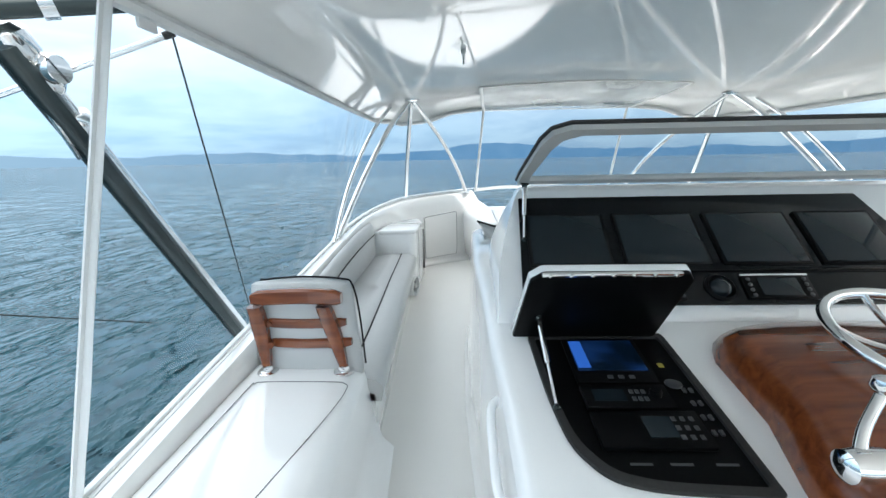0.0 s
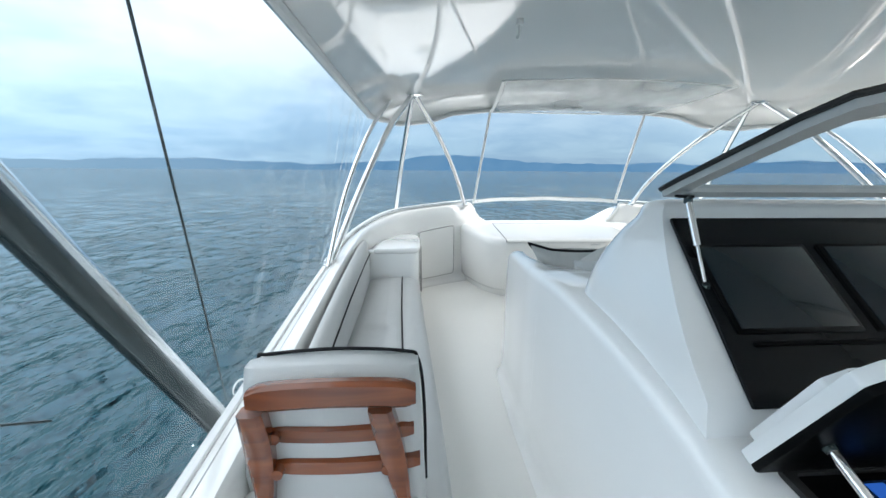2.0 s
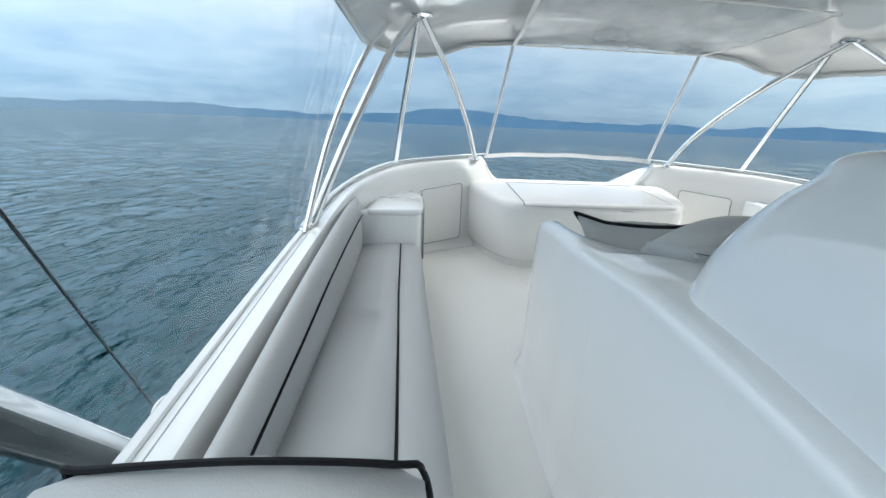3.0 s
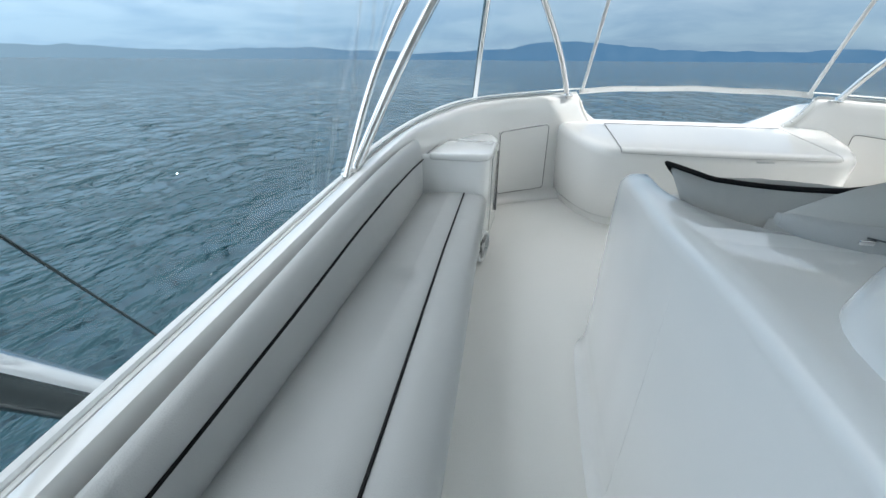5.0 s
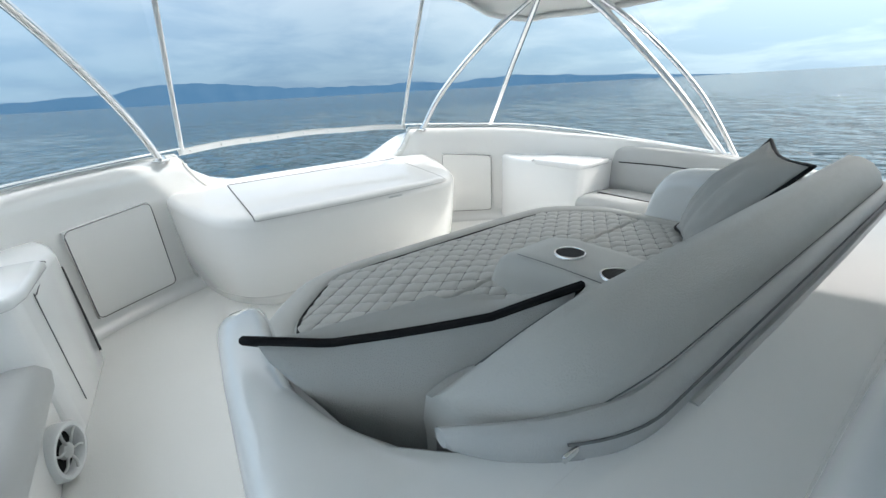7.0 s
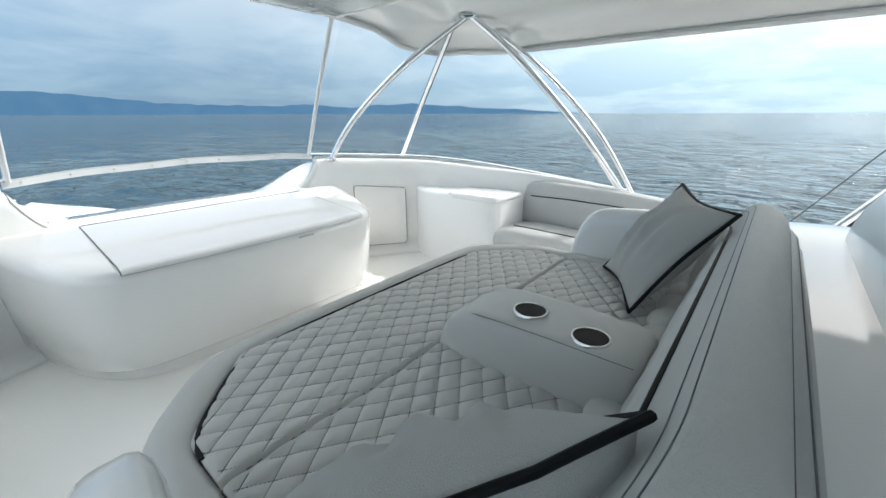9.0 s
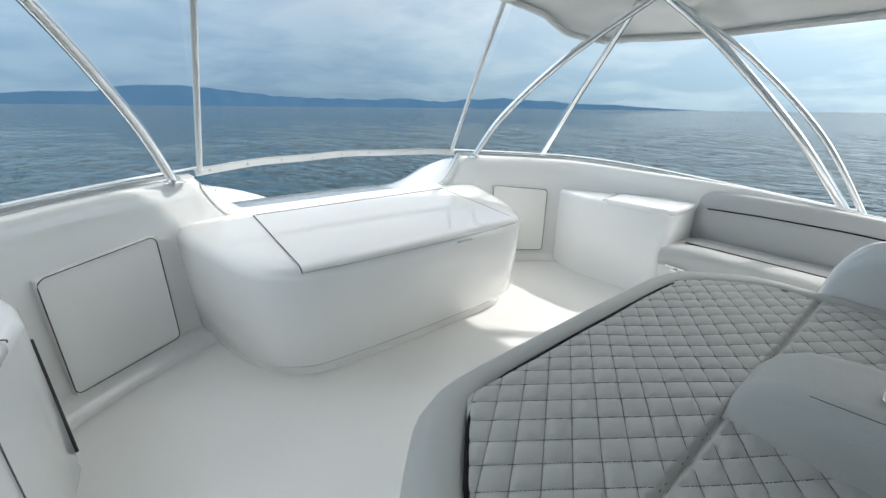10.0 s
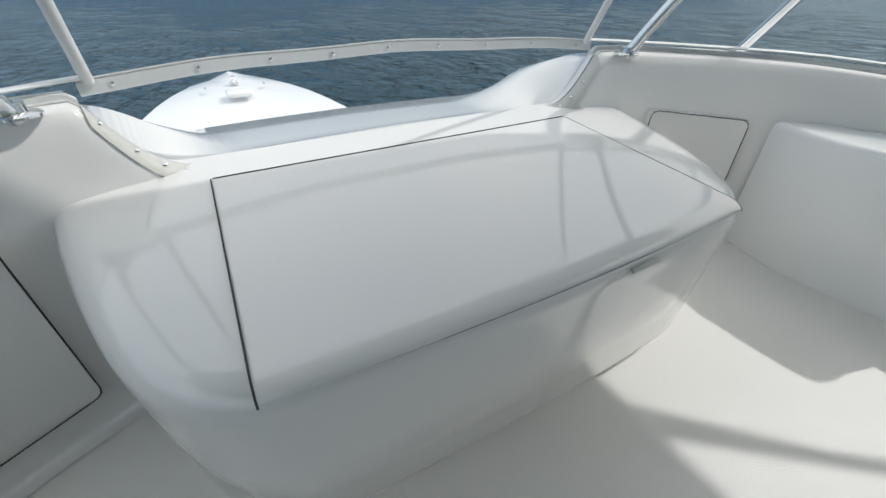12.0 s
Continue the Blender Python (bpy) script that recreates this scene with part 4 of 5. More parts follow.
# ---- forward hatches ----
def build_hatch(s):
    t = thing("access_hatch", "flush cream access hatch in the forward wall", "hatch", "forward hatches")
    a, b = Vector((-1.522, 4.757, 0)), Vector((-1.128, 4.988, 0))
    n = Vector((b.y - a.y, -(b.x - a.x), 0)).normalized()
    z0, z1, z0b, z1b = 0.155, 0.678, 0.17, 0.722
    def at(u, z, d):
        p = a.lerp(b, u) + n * (d + 0.035 * (4 * u * (1 - u)) * -0.6)
        return Vector((p.x, p.y, z))
    c = [(cu - su * rx * math.cos(q), cv - sv * ry * math.sin(q)) for rx, ry in ((0.07, 0.055),) for cu, cv, su, sv, qs in ((rx, ry, 1, 1, (0, 1, 2, 3)), (1 - rx, ry, -1, 1, (3, 2, 1, 0)), (1 - rx, 1 - ry, -1, -1, (0, 1, 2, 3)), (rx, 1 - ry, 1, -1, (3, 2, 1, 0))) for q in [k * math.pi / 6 for k in qs]]
    loop = [at(u, (z0 + (z0b - z0) * u) + ((z1 - z0) + ((z1b - z0b) - (z1 - z0)) * u) * v, 0.0185) for u, v in c]
    # a shallow panel proud of the wall
    rows = []
    for i in range(9):
        u = i / 8
        zz0, zz1 = z0 + (z0b - z0) * u, z1 + (z1b - z1) * u
        rows.append([at(u, zz0, -0.03), at(u, zz0, 0.018), at(u, zz1, 0.018), at(u, zz1, -0.03)])
    part("panel", fold(loft(rows), s), GEL_CREAM, t)
    part("gap", fold(tube(loop + [loop[0]], 0.0024, 5, smooth=False), s), SEAM, t, "dark gap line round the hatch")


build_hatch(-1)
build_hatch(1)


# ---- forward locker box ----
def build_box():
    t = thing("forward_locker", "large rounded white locker box with a flush lid", "locker box")
    def outline(inset, z, fwd=5.16):
        """Half plan from the front wall round to the aft face."""
        pts = [(1.06, fwd), (1.0, 4.9), (0.93, 4.66), (0.86, 4.48), (0.79, 4.385), (0.70, 4.325), (0.6, 4.30), (0.35, 4.288), (0.0, 4.282)]
        right = [Vector((x - inset * 0.8, y + inset * (1 if y < 4.6 else 0.35), z)) for x, y in pts]
        sm = smooth_path(right, 3)
        sm = [Vector((p.x, p.y, z)) for p in sm]
        return sm + [Vector((-p.x, p.y, p.z)) for p in reversed(sm[:-1])]
    def tilt(pts):
        return [Vector((p.x, p.y, p.z + (0.085 * (p.y - 4.28) if p.z > 0.5 else 0))) for p in pts]
    rows = [outline(0.075, FLOOR), outline(0.07, FLOOR + 0.045), outline(0.045, FLOOR + 0.075), outline(0.03, 0.16), outline(0.012, 0.4), outline(0.0, 0.60), outline(0.004, 0.622), outline(0.018, 0.643), outline(0.045, 0.656), outline(0.09, 0.662), outline(0.2, 0.664)]
    rows = [tilt(r) for r in rows]
    bm = bmesh.new()
    vs = [[bm.verts.new(p) for p in r] for r in rows]
    for i in range(len(vs) - 1):
        for j in range(len(vs[0]) - 1):
            bm.faces.new([vs[i][j], vs[i][j + 1], vs[i + 1][j + 1], vs[i + 1][j]])
    bm.faces.new(vs[-1])
    part("body", bm, GEL_CREAM, t, "", 50)
    # lid, folded over the aft edge
    def lid_at(x, y, h):
        if y < 4.37:
            k = (4.37 - y) / 0.09
            a = min(1, k) * math.pi / 2 * 0.93
            return Vector((x, 4.37 - 0.078 * math.sin(a), 0.6716 - 0.034 + 0.034 * math.cos(a) + h))
        return Vector((x, y, 0.664 + 0.085 * (y - 4.28) + h))
    xs = [-0.66 + 1.32 * i / 24 for i in range(25)]
    rows = []
    for x in xs:
        edge = 0.003
        bow = 0.012 * (x / 0.66) ** 2
        rows.append([lid_at(x, 4.28 + bow + 0.0, edge - 0.004) + Vector((0, bow, 0)), *[lid_at(x, 4.28 + 0.09 * k / 6, edge) + Vector((0, bow * (1 - k / 6), 0)) for k in range(1, 7)], *[lid_at(x, 4.37 + 0.69 * k / 8, edge) for k in range(1, 9)], lid_at(x, 5.06, -0.01), lid_at(x, 4.45, -0.03)])
    part("lid", loft(rows), GEL_CREAM, t, "white lid folded over the aft edge", 45)
    gap = [lid_at(x, y, 0.004) for x, y in [(-0.665, 5.06)] + [(-0.665, 5.06 - 0.69 * k / 10) for k in range(1, 11)] + [(-0.665, 4.37 - 0.015 * k) for k in range(1, 7)]]
    for sg in (1, -1):
        part("lid_gap", tube([Vector((p.x * sg, p.y + (0.012 if p.y < 4.37 else 0), p.z)) for p in gap], 0.0022 if sg > 0 else 0.0013, 5, smooth=False), SEAM if sg > 0 else SEAM_SOFT, t, "thin gap line")
    part("lid_gap", tube([lid_at(x, 5.063, 0.004) for x in xs], 0.0022, 5, smooth=False), SEAM, t, "dark gap line")
    part("lid_gap", tube([lid_at(x, 4.28, 0.0) + Vector((0, 0.024 * (x / 0.66) ** 2 - 0.002, 0.0)) for x in xs], 0.0014, 5, smooth=False), SEAM_SOFT, t, "grey gap line")
    part("latch", box(-0.05, 0.05, 4.272, 4.284, 0.612, 0.622, 0.003), FRAME_GREY, t, "small finger latch").location = (0.22, 0.002, 0.006)


build_box()


# ---- helm console ----
TOP = [(0.15, 0.50), (0.20, 0.575), (0.30, 0.60), (0.5, 0.64), (0.88, 0.725), (1.18, 0.785), (1.24, 0.812), (1.35, 0.845), (1.5, 0.878), (1.65, 0.902), (1.8, 0.917), (1.95, 0.922), (2.06, 0.918), (2.15, 0.912)]


def console_half(z, y=1.0):
    """Half width of the console: a cove at the floor, then a nearly upright side that bulges amidships."""
    bulge = lerp_table([(0.15, -0.05), (0.9, -0.035), (1.3, -0.01), (1.8, 0.012), (2.3, 0.008), (2.6, -0.006), (2.85, -0.022)], y)
    return bulge + lerp_table([(0.07, 1.075), (0.10, 1.055), (0.15, 1.045), (0.25, 1.041), (0.5, 1.038), (0.95, 1.03)], z)


def hood_outline(z):
    """Plan of the hood at a height: upright sides, well rounded forward corners, sloping dash aft."""
    w = lerp_table([(0.80, 0.985), (0.93, 0.975), (1.0, 0.962), (1.1, 0.928), (1.18, 0.894), (1.22, 0.874), (1.24, 0.858), (1.25, 0.842), (1.256, 0.80)], z)
    yf = lerp_table([(0.80, 2.01), (0.95, 2.0), (1.03, 1.982), (1.1, 1.952), (1.16, 1.912), (1.20, 1.872), (1.23, 1.83), (1.247, 1.79), (1.256, 1.74)], z)
    ya = lerp_table([(0.80, 1.243), (0.87, 1.25), (1.215, 1.63), (1.24, 1.655), (1.254, 1.685), (1.256, 1.70)], z)
    r = 0.19 if z < 1.2 else 0.19 - 2.6 * (z - 1.2)
    r = min(r, yf - ya - 0.02)
    left = [(-w, ya), (-w, ya + 0.4 * (yf - r - ya)), (-w, yf - r)] + [(-w + r - r * math.cos(a), yf - r + r * math.sin(a)) for a in [k * math.pi / 18 for k in range(1, 10)]] + [(-0.35, yf + 0.004)]
    return [Vector((x, y, z)) for x, y in left] + [Vector((-x, y, z)) for x, y in reversed(left)]


def build_console():
    t = thing("helm_console", "large white moulded helm console", "helm console")
    rows = []
    for y, zt in TOP:
        sec = []
        rr = 0.045
        for z in (FLOOR, 0.09, 0.12, 0.16, 0.22, 0.35, 0.55, 0.7, 2.0):
            z = min(z, zt - rr)
            sec.append((console_half(z, y), z))
        w = console_half(zt - rr, y)
        for k in (1, 2, 3, 4, 5):
            a = k * math.pi / 10
            sec.append((w - rr + rr * math.cos(a), zt - rr + rr * math.sin(a)))
        sec.append((w - rr - 0.1, zt + 0.001))
        sec.append((0, zt + 0.002))
        left = [Vector((-x, y, z)) for x, z in sec]
        right = [Vector((x, y, z)) for x, z in reversed(sec[:-1])]
        rows.append(left + right)
    part("body", loft(rows), GEL, t, "", 32)
    part("hood", loft([hood_outline(z) for z in (0.80, 0.88, 0.93, 0.97, 1.02, 1.07, 1.12, 1.16, 1.19, 1.21, 1.225, 1.235, 1.244, 1.25, 1.254, 1.256)]), GEL, t, "white moulded hood over the dash", 50)
    # side walls of the forward lounge, thickening aft into the deck round the backrest
    rim = [(2.15, 0.62), (2.18, 0.735), (2.215, 0.785), (2.25, 0.83), (2.3, 0.878), (2.35, 0.905), (2.4, 0.925), (2.45, 0.94), (2.5, 0.95), (2.6, 0.95), (2.75, 0.935), (2.85, 0.92), (3.0, 0.90)]
    for s in (-1, 1):
        rows = []
        for y, zt in ((2.151, 0.911), (2.18, 0.91), (2.215, 0.908), (2.25, 0.906), (2.3, 0.904), (2.35, 0.902), (2.4, 0.90), (2.5, 0.897), (2.6, 0.89), (2.7, 0.884), (2.77, 0.88), (2.81, 0.872), (2.85, 0.857), (2.88, 0.83), (2.905, 0.79), (2.925, 0.74), (2.94, 0.66), (2.955, 0.55), (2.97, 0.42), (2.985, 0.30), (2.99, 0.22)):
            o = lambda z: console_half(z, y) - (0.0 if y < 2.82 else 0.075 * ((y - 2.82) / 0.17) ** 2)
            ii = lerp_table(rim, y)
            th = max(0.02, min(0.045, (o(zt) - ii) * 0.5))
            rows.append([Vector((-x, y, z)) for x, z in ((ii - 0.03, FLOOR), (ii - 0.02, zt - 0.08), (ii - 0.012, zt - 0.03), (ii, zt - 0.008), (ii + 0.014, zt), *[(o(zt) - th + th * math.sin(a), zt - th + th * math.cos(a)) for a in (0.0, 0.31, 0.63, 0.94, 1.26, 1.57)], *[(o(zz), zz) for zz in [min(q, zt - th) for q in (0.7, 0.55, 0.35, 0.22, 0.16, 0.12, 0.09)]], (o(0.07), FLOOR))])
        part("side_wall", fold(loft(rows), s), GEL, t, "", 40)
    part("lounge_base", prism([(2.156, FLOOR), (3.3, FLOOR), (3.32, 0.5), (2.156, 0.5)], -0.86, 0.86, 0.01, 2, "x"), GEL, t)
    # grab handle moulded on the side
    part("grab_handle", tube([(-0.985, 1.03, 0.66), (-1.02, 1.015, 0.655), (-1.032, 0.97, 0.635), (-1.032, 0.88, 0.60), (-1.03, 0.80, 0.565), (-1.018, 0.765, 0.55), (-0.985, 0.75, 0.545)], 0.014, 10, 6), GEL, t, "white grab handle")
    return t


build_console()


def slope_pose(x, u, lift=0.0):
    """A point on the dash slope: u from 0 at its foot to 1 at its top."""
    y, z = 1.25 + 0.38 * u, 0.87 + 0.345 * u
    n = Vector((0, -0.672, 0.740))
    return Vector((x, y, z)) + n * lift


def dash_plate(x0, x1, u0, u1, lift, thick, bev=0.004, c=0.0):
    m = Matrix(((1, 0, 0, 0), (0, 0.740, -0.672, 1.25), (0, 0.672, 0.740, 0.87), (0, 0, 0, 1)))
    L = 0.513
    poly = [(x0, u0 * L), (x1, u0 * L), (x1 - c, u1 * L), (x0 + (0.029 if c else 0), u1 * L)]
    return moved(prism(poly, lift, lift + thick, bev, 2), m)


def build_dash():
    t = thing("instrument_panel", "black glass instrument panel with dark switched-off displays", "instrument panel")
    part("panel", dash_plate(-0.897, 0.62, 0.0, 0.965, 0.003, 0.012, 0.004, 0.14), BLACK_GLOSS, t)
    for x0, x1 in ((-0.855, -0.55), (-0.515, -0.20), (-0.165, 0.15), (0.185, 0.47)):
        d = part("display", dash_plate(x0, x1, 0.30, 0.775, 0.014, 0.008, 0.003), BLACK, t)
        part("screen", dash_plate(x0 + 0.012, x1 - 0.012, 0.32, 0.755, 0.020, 0.0045, 0.001), SCREEN, d, "dark screen glass")
    part("ledge", dash_plate(-0.83, 0.60, 0.245, 0.262, 0.012, 0.012, 0.003), BLACK, t)


build_dash()


def build_instrument(x, w, name, label):
    t = thing(name, label, "instrument")
    part("housing", dash_plate(x - w, x + w, 0.03, 0.205, 0.013, 0.012, 0.004), BLACK, t)
    part("screen", dash_plate(x - w * 0.55, x + w * 0.6, 0.05, 0.185, 0.024, 0.003, 0.001), SCREEN, t)
    for sgn in (-1, 1):
        for k in range(4):
            c = slope_pose(x + sgn * w * 0.82, 0.055 + 0.04 * k, 0.025)
            part("button", moved(lathe([(0.007, 0), (0.007, 0.003), (0.004, 0.005)], 10), along(c, c + Vector((0, -0.672, 0.740)))), BUTTON, t)
    part("sun_lip", dash_plate(x - w, x + w, 0.205, 0.22, 0.014, 0.012, 0.002), ALU, t, "bright metal lip")


build_instrument(-0.02, 0.115, "autopilot_display", "small black control display with button columns")
build_instrument(-0.42, 0.08, "engine_display", "small black engine display with buttons")


def build_compass():
    t = thing("compass", "round black compass sunk in the dash", "compass")
    c = slope_pose(-0.215, 0.12, 0.010)
    m = along(c, c + Vector((0, -0.672, 0.740)))
    part("bezel", moved(lathe([(0.052, 0), (0.052, 0.012), (0.044, 0.02), (0.038, 0.012)], 28), m), BLACK, t)
    part("dome", moved(lathe([(0.038, 0.008), (0.034, 0.02), (0.022, 0.03), (0.008, 0.034)], 24), m), SCREEN, t)


build_compass()


def strut(name, a, b, k=0.55):
    t = thing(name, "chrome gas strut with ball ends", "gas strut", "gas struts")
    a, b = Vector(a), Vector(b)
    mid = a.lerp(b, k)
    part("cylinder", tube([b, mid], 0.0085, 12, 1, smooth=False), CHROME, t)
    part("rod", tube([a, mid], 0.0045, 10, 1, smooth=False), CHROME, t)
    for p in (a, b):
        part("ball_end", moved(lathe([(0.004, -0.012), (0.011, -0.006), (0.011, 0.006), (0.004, 0.012)], 12), Matrix.Translation(p)), ALU_DARK, t)


def build_visor():
    t = thing("console_visor", "hinged clear visor with a grey frame, propped open over the displays", "visor")
    a, b = Vector((0, 1.655, 1.266)), Vector((0, 1.195, 1.455))
    d = (b - a)
    def at(x, v, h=0.0):
        p = a + d * v
        return Vector((x, p.y + h * 0.42, p.z + h * 0.907))
    def ring(inset, h):
        w0, w1 = 0.865 - inset, 0.845 - inset
        v0, v1 = inset / d.length, 1 - inset / d.length
        pts = [(-w0, v0), (-w0 - 0.0, 0.15 + v0), (-w1, v1 - 0.22), (-w1 + 0.02, v1 - 0.07), (-w1 + 0.07, v1), (w1 - 0.07, v1), (w1 - 0.02, v1 - 0.07), (w1, v1 - 0.22), (w0, 0.15 + v0), (w0, v0)]
        return [at(x, v, h) for x, v in pts]
    rows = [ring(0.0, 0.0), ring(0.0, 0.022), ring(0.042, 0.022), ring(0.042, 0.0)]
    part("frame", grid(rows, True, True), FRAME_GREY, t, "", 30)
    part("seal", tube(ring(-0.002, 0.024) + [ring(-0.002, 0.024)[0]], 0.007, 8, smooth=False), RUBBER, t, "black rubber seal")
    bm = bmesh.new()
    bm.faces.new([bm.verts.new(p) for p in ring(0.04, 0.012)])
    p = part("pane", bm, ACRYLIC, t, "clear acrylic pane")
    p.visible_shadow = False


build_visor()
strut("gas_strut", (-0.866, 1.45, 1.066), (-0.848, 1.574, 1.262), 0.45)


def build_radio_bay():
    """Open electronics box in the helm desk, with its lid up."""
    t = thing("electronics_box", "open black electronics box in the helm desk, white lid up", "electronics box")
    n = Vector((0, -0.19, 0.982))
    def desk(x, y, h=0.0):
        z = lerp_table(TOP, y)
        return Vector((x, y, z)) + n * h
    outer = [(-0.892, 1.14), (-0.893, 1.187), (-0.85, 1.187), (-0.49, 1.187), (-0.453, 1.187), (-0.452, 1.15), (-0.449, 0.69), (-0.449, 0.652), (-0.49, 0.654), (-0.70, 0.664), (-0.80, 0.69), (-0.862, 0.77), (-0.884, 0.92)]
    inner = [(-0.872, 1.13), (-0.873, 1.170), (-0.84, 1.170), (-0.50, 1.170), (-0.472, 1.170), (-0.471, 1.14), (-0.469, 0.70), (-0.469, 0.674), (-0.50, 0.675), (-0.69, 0.684), (-0.785, 0.708), (-0.843, 0.785), (-0.864, 0.925)]
    def cut_corners(p):
        for _ in range(2):
            p = [q for a, b in zip(p, p[1:] + p[:1]) for q in ((a[0] * 0.8 + b[0] * 0.2, a[1] * 0.8 + b[1] * 0.2), (a[0] * 0.2 + b[0] * 0.8, a[1] * 0.2 + b[1] * 0.8))]
        return p
    outer, inner = cut_corners(outer), cut_corners(inner)
    rows = [[desk(x, y, 0.002) for x, y in outer], [desk(x, y, 0.014) for x, y in outer], [desk(x, y, 0.014) for x, y in inner], [desk(x, y, 0.004) for x, y in inner]]
    part("gasket", grid(rows, False, True), RUBBER, t, "black rubber gasket", 30)
    bm = bmesh.new()
    bm.faces.new([bm.verts.new(desk(x, y, 0.005)) for x, y in inner])
    part("tray", bm, BLACK, t)
    def plate(x0, x1, y0, y1, h, th, bev=0.003):
        b = box(x0, x1, y0, y1, 0, th, bev, 2)
        for v in b.verts:
            q = desk(v.co.x, v.co.y, h + v.co.z)
            v.co = q
        return b
    d1 = part("plotter", plate(-0.79, -0.56, 0.965, 1.155, 0.006, 0.012), BLACK, t)
    part("screen", plate(-0.775, -0.575, 1.01, 1.145, 0.018, 0.002, 0), SCREEN_BLUE, d1, "dark screen with a blue glow")
    part("menu_bar", plate(-0.772, -0.735, 1.02, 1.14, 0.0195, 0.0015, 0), BLUE_LIT, d1, "lit blue menu bar")
    for k in range(3):
        part("button", plate(-0.70 + 0.03 * k, -0.685 + 0.03 * k, 0.978, 0.99, 0.018, 0.003, 0), BUTTON, d1)
    d2 = part("radio", plate(-0.79, -0.56, 0.875, 0.955, 0.006, 0.014), BLACK, t)
    part("screen", plate(-0.765, -0.68, 0.895, 0.935, 0.02, 0.002, 0), SCREEN, d2)
    part("dial", moved(lathe([(0.016, 0), (0.016, 0.012), (0.012, 0.016)], 18), Matrix.Translation(desk(-0.6, 0.915, 0.02))), BLACK, d2)
    for k in range(6):
        part("button", plate(-0.665 + 0.016 * (k % 3), -0.655 + 0.016 * (k % 3), 0.895 + 0.025 * (k // 3), 0.908 + 0.025 * (k // 3), 0.02, 0.003, 0), BUTTON, d2)
    d3 = part("audio_unit", plate(-0.79, -0.525, 0.76, 0.865, 0.006, 0.014), BLACK, t)
    part("screen", plate(-0.67, -0.60, 0.785, 0.845, 0.02, 0.002, 0), SCREEN, d3)
    for k in range(9):
        part("button", plate(-0.598 + 0.022 * (k % 3), -0.588 + 0.022 * (k % 3), 0.78 + 0.026 * (k // 3), 0.792 + 0.026 * (k // 3), 0.02, 0.003, 0), BUTTON, d3)
    part("side_dial", moved(lathe([(0.022, 0), (0.022, 0.005), (0.018, 0.007)], 20), Matrix.Translation(desk(-0.525, 0.965, 0.008))), BUTTON, t)
    part("side_label", plate(-0.53, -0.515, 1.035, 1.052, 0.007, 0.002, 0), LABEL_YELLOW, t, "small yellow label")
    for k in range(8):
        part("switch", plate(-0.512 + 0.018 * (k % 2), -0.503 + 0.018 * (k % 2), 0.80 + 0.045 * (k // 2), 0.815 + 0.045 * (k // 2), 0.007, 0.006, 0.001), BUTTON, t)
    for x0 in (-0.74, -0.65, -0.55):
        part("lettering", plate(x0, x0 + 0.05, 0.725, 0.731, 0.007, 0.001, 0), BUTTON, t, "small unreadable lettering")
    # lid standing open
    a, b = Vector((0, 1.185, 0.80)), Vector((0, 1.05, 1.058))
    d = b - a
    m = Vector((0, d.z, -d.y)).normalized()
    def at(x, v, h):
        return Vector((x, 0, 0)) + a + d * v + m * h
    def shell(poly, h0, h1):
        bm = bmesh.new()
        lo = [bm.verts.new(at(x, v, h0)) for x, v in poly]
        hi = [bm.verts.new(at(x, v, h1)) for x, v in poly]
        bm.faces.new(lo)
        bm.faces.new(hi)
        for i in range(len(poly)):
            j = (i + 1) % len(poly)
            bm.faces.new([lo[i], lo[j], hi[j], hi[i]])
        bmesh.ops.recalc_face_normals(bm, faces=bm.faces)
        bmesh.ops.bevel(bm, geom=[e for e in bm.edges], offset=0.006, segments=2, profile=0.5, affect="EDGES", clamp_overlap=True)
        return bm
    lid = part("lid", shell([(-0.945, 0.0), (-0.48, 0.0), (-0.445, 0.9), (-0.465, 1.0), (-0.88, 1.0), (-0.915, 0.9)], 0.0, 0.03), GEL, t, "white lid propped open")
    part("crown", shell([(-0.915, 0.04), (-0.50, 0.04), (-0.48, 0.68), (-0.51, 0.78), (-0.86, 0.78), (-0.895, 0.68)], 0.026, 0.058), GEL, lid, "raised white crown")
    part("lining", shell([(-0.944, 0.005), (-0.482, 0.005), (-0.447, 0.9), (-0.467, 0.995), (-0.879, 0.995), (-0.913, 0.9)], -0.014, 0.006), BLACK, lid, "black lining")
    part("edge_strip", shell([(-0.885, 0.97), (-0.49, 0.97), (-0.49, 1.02), (-0.885, 1.02)], -0.02, -0.006), CHROME, lid, "chrome edge strip with rivets")
    for k in range(7):
        c = at(-0.86 + 0.058 * k, 0.995, -0.02)
        part("rivet", moved(lathe([(0.006, -0.002), (0.006, 0.002), (0.003, 0.004)], 8), along(c, c - m)), CHROME, lid)
    strut("gas_strut", desk(-0.868, 0.88, 0.01), at(-0.87, 0.35, -0.014), 0.45)


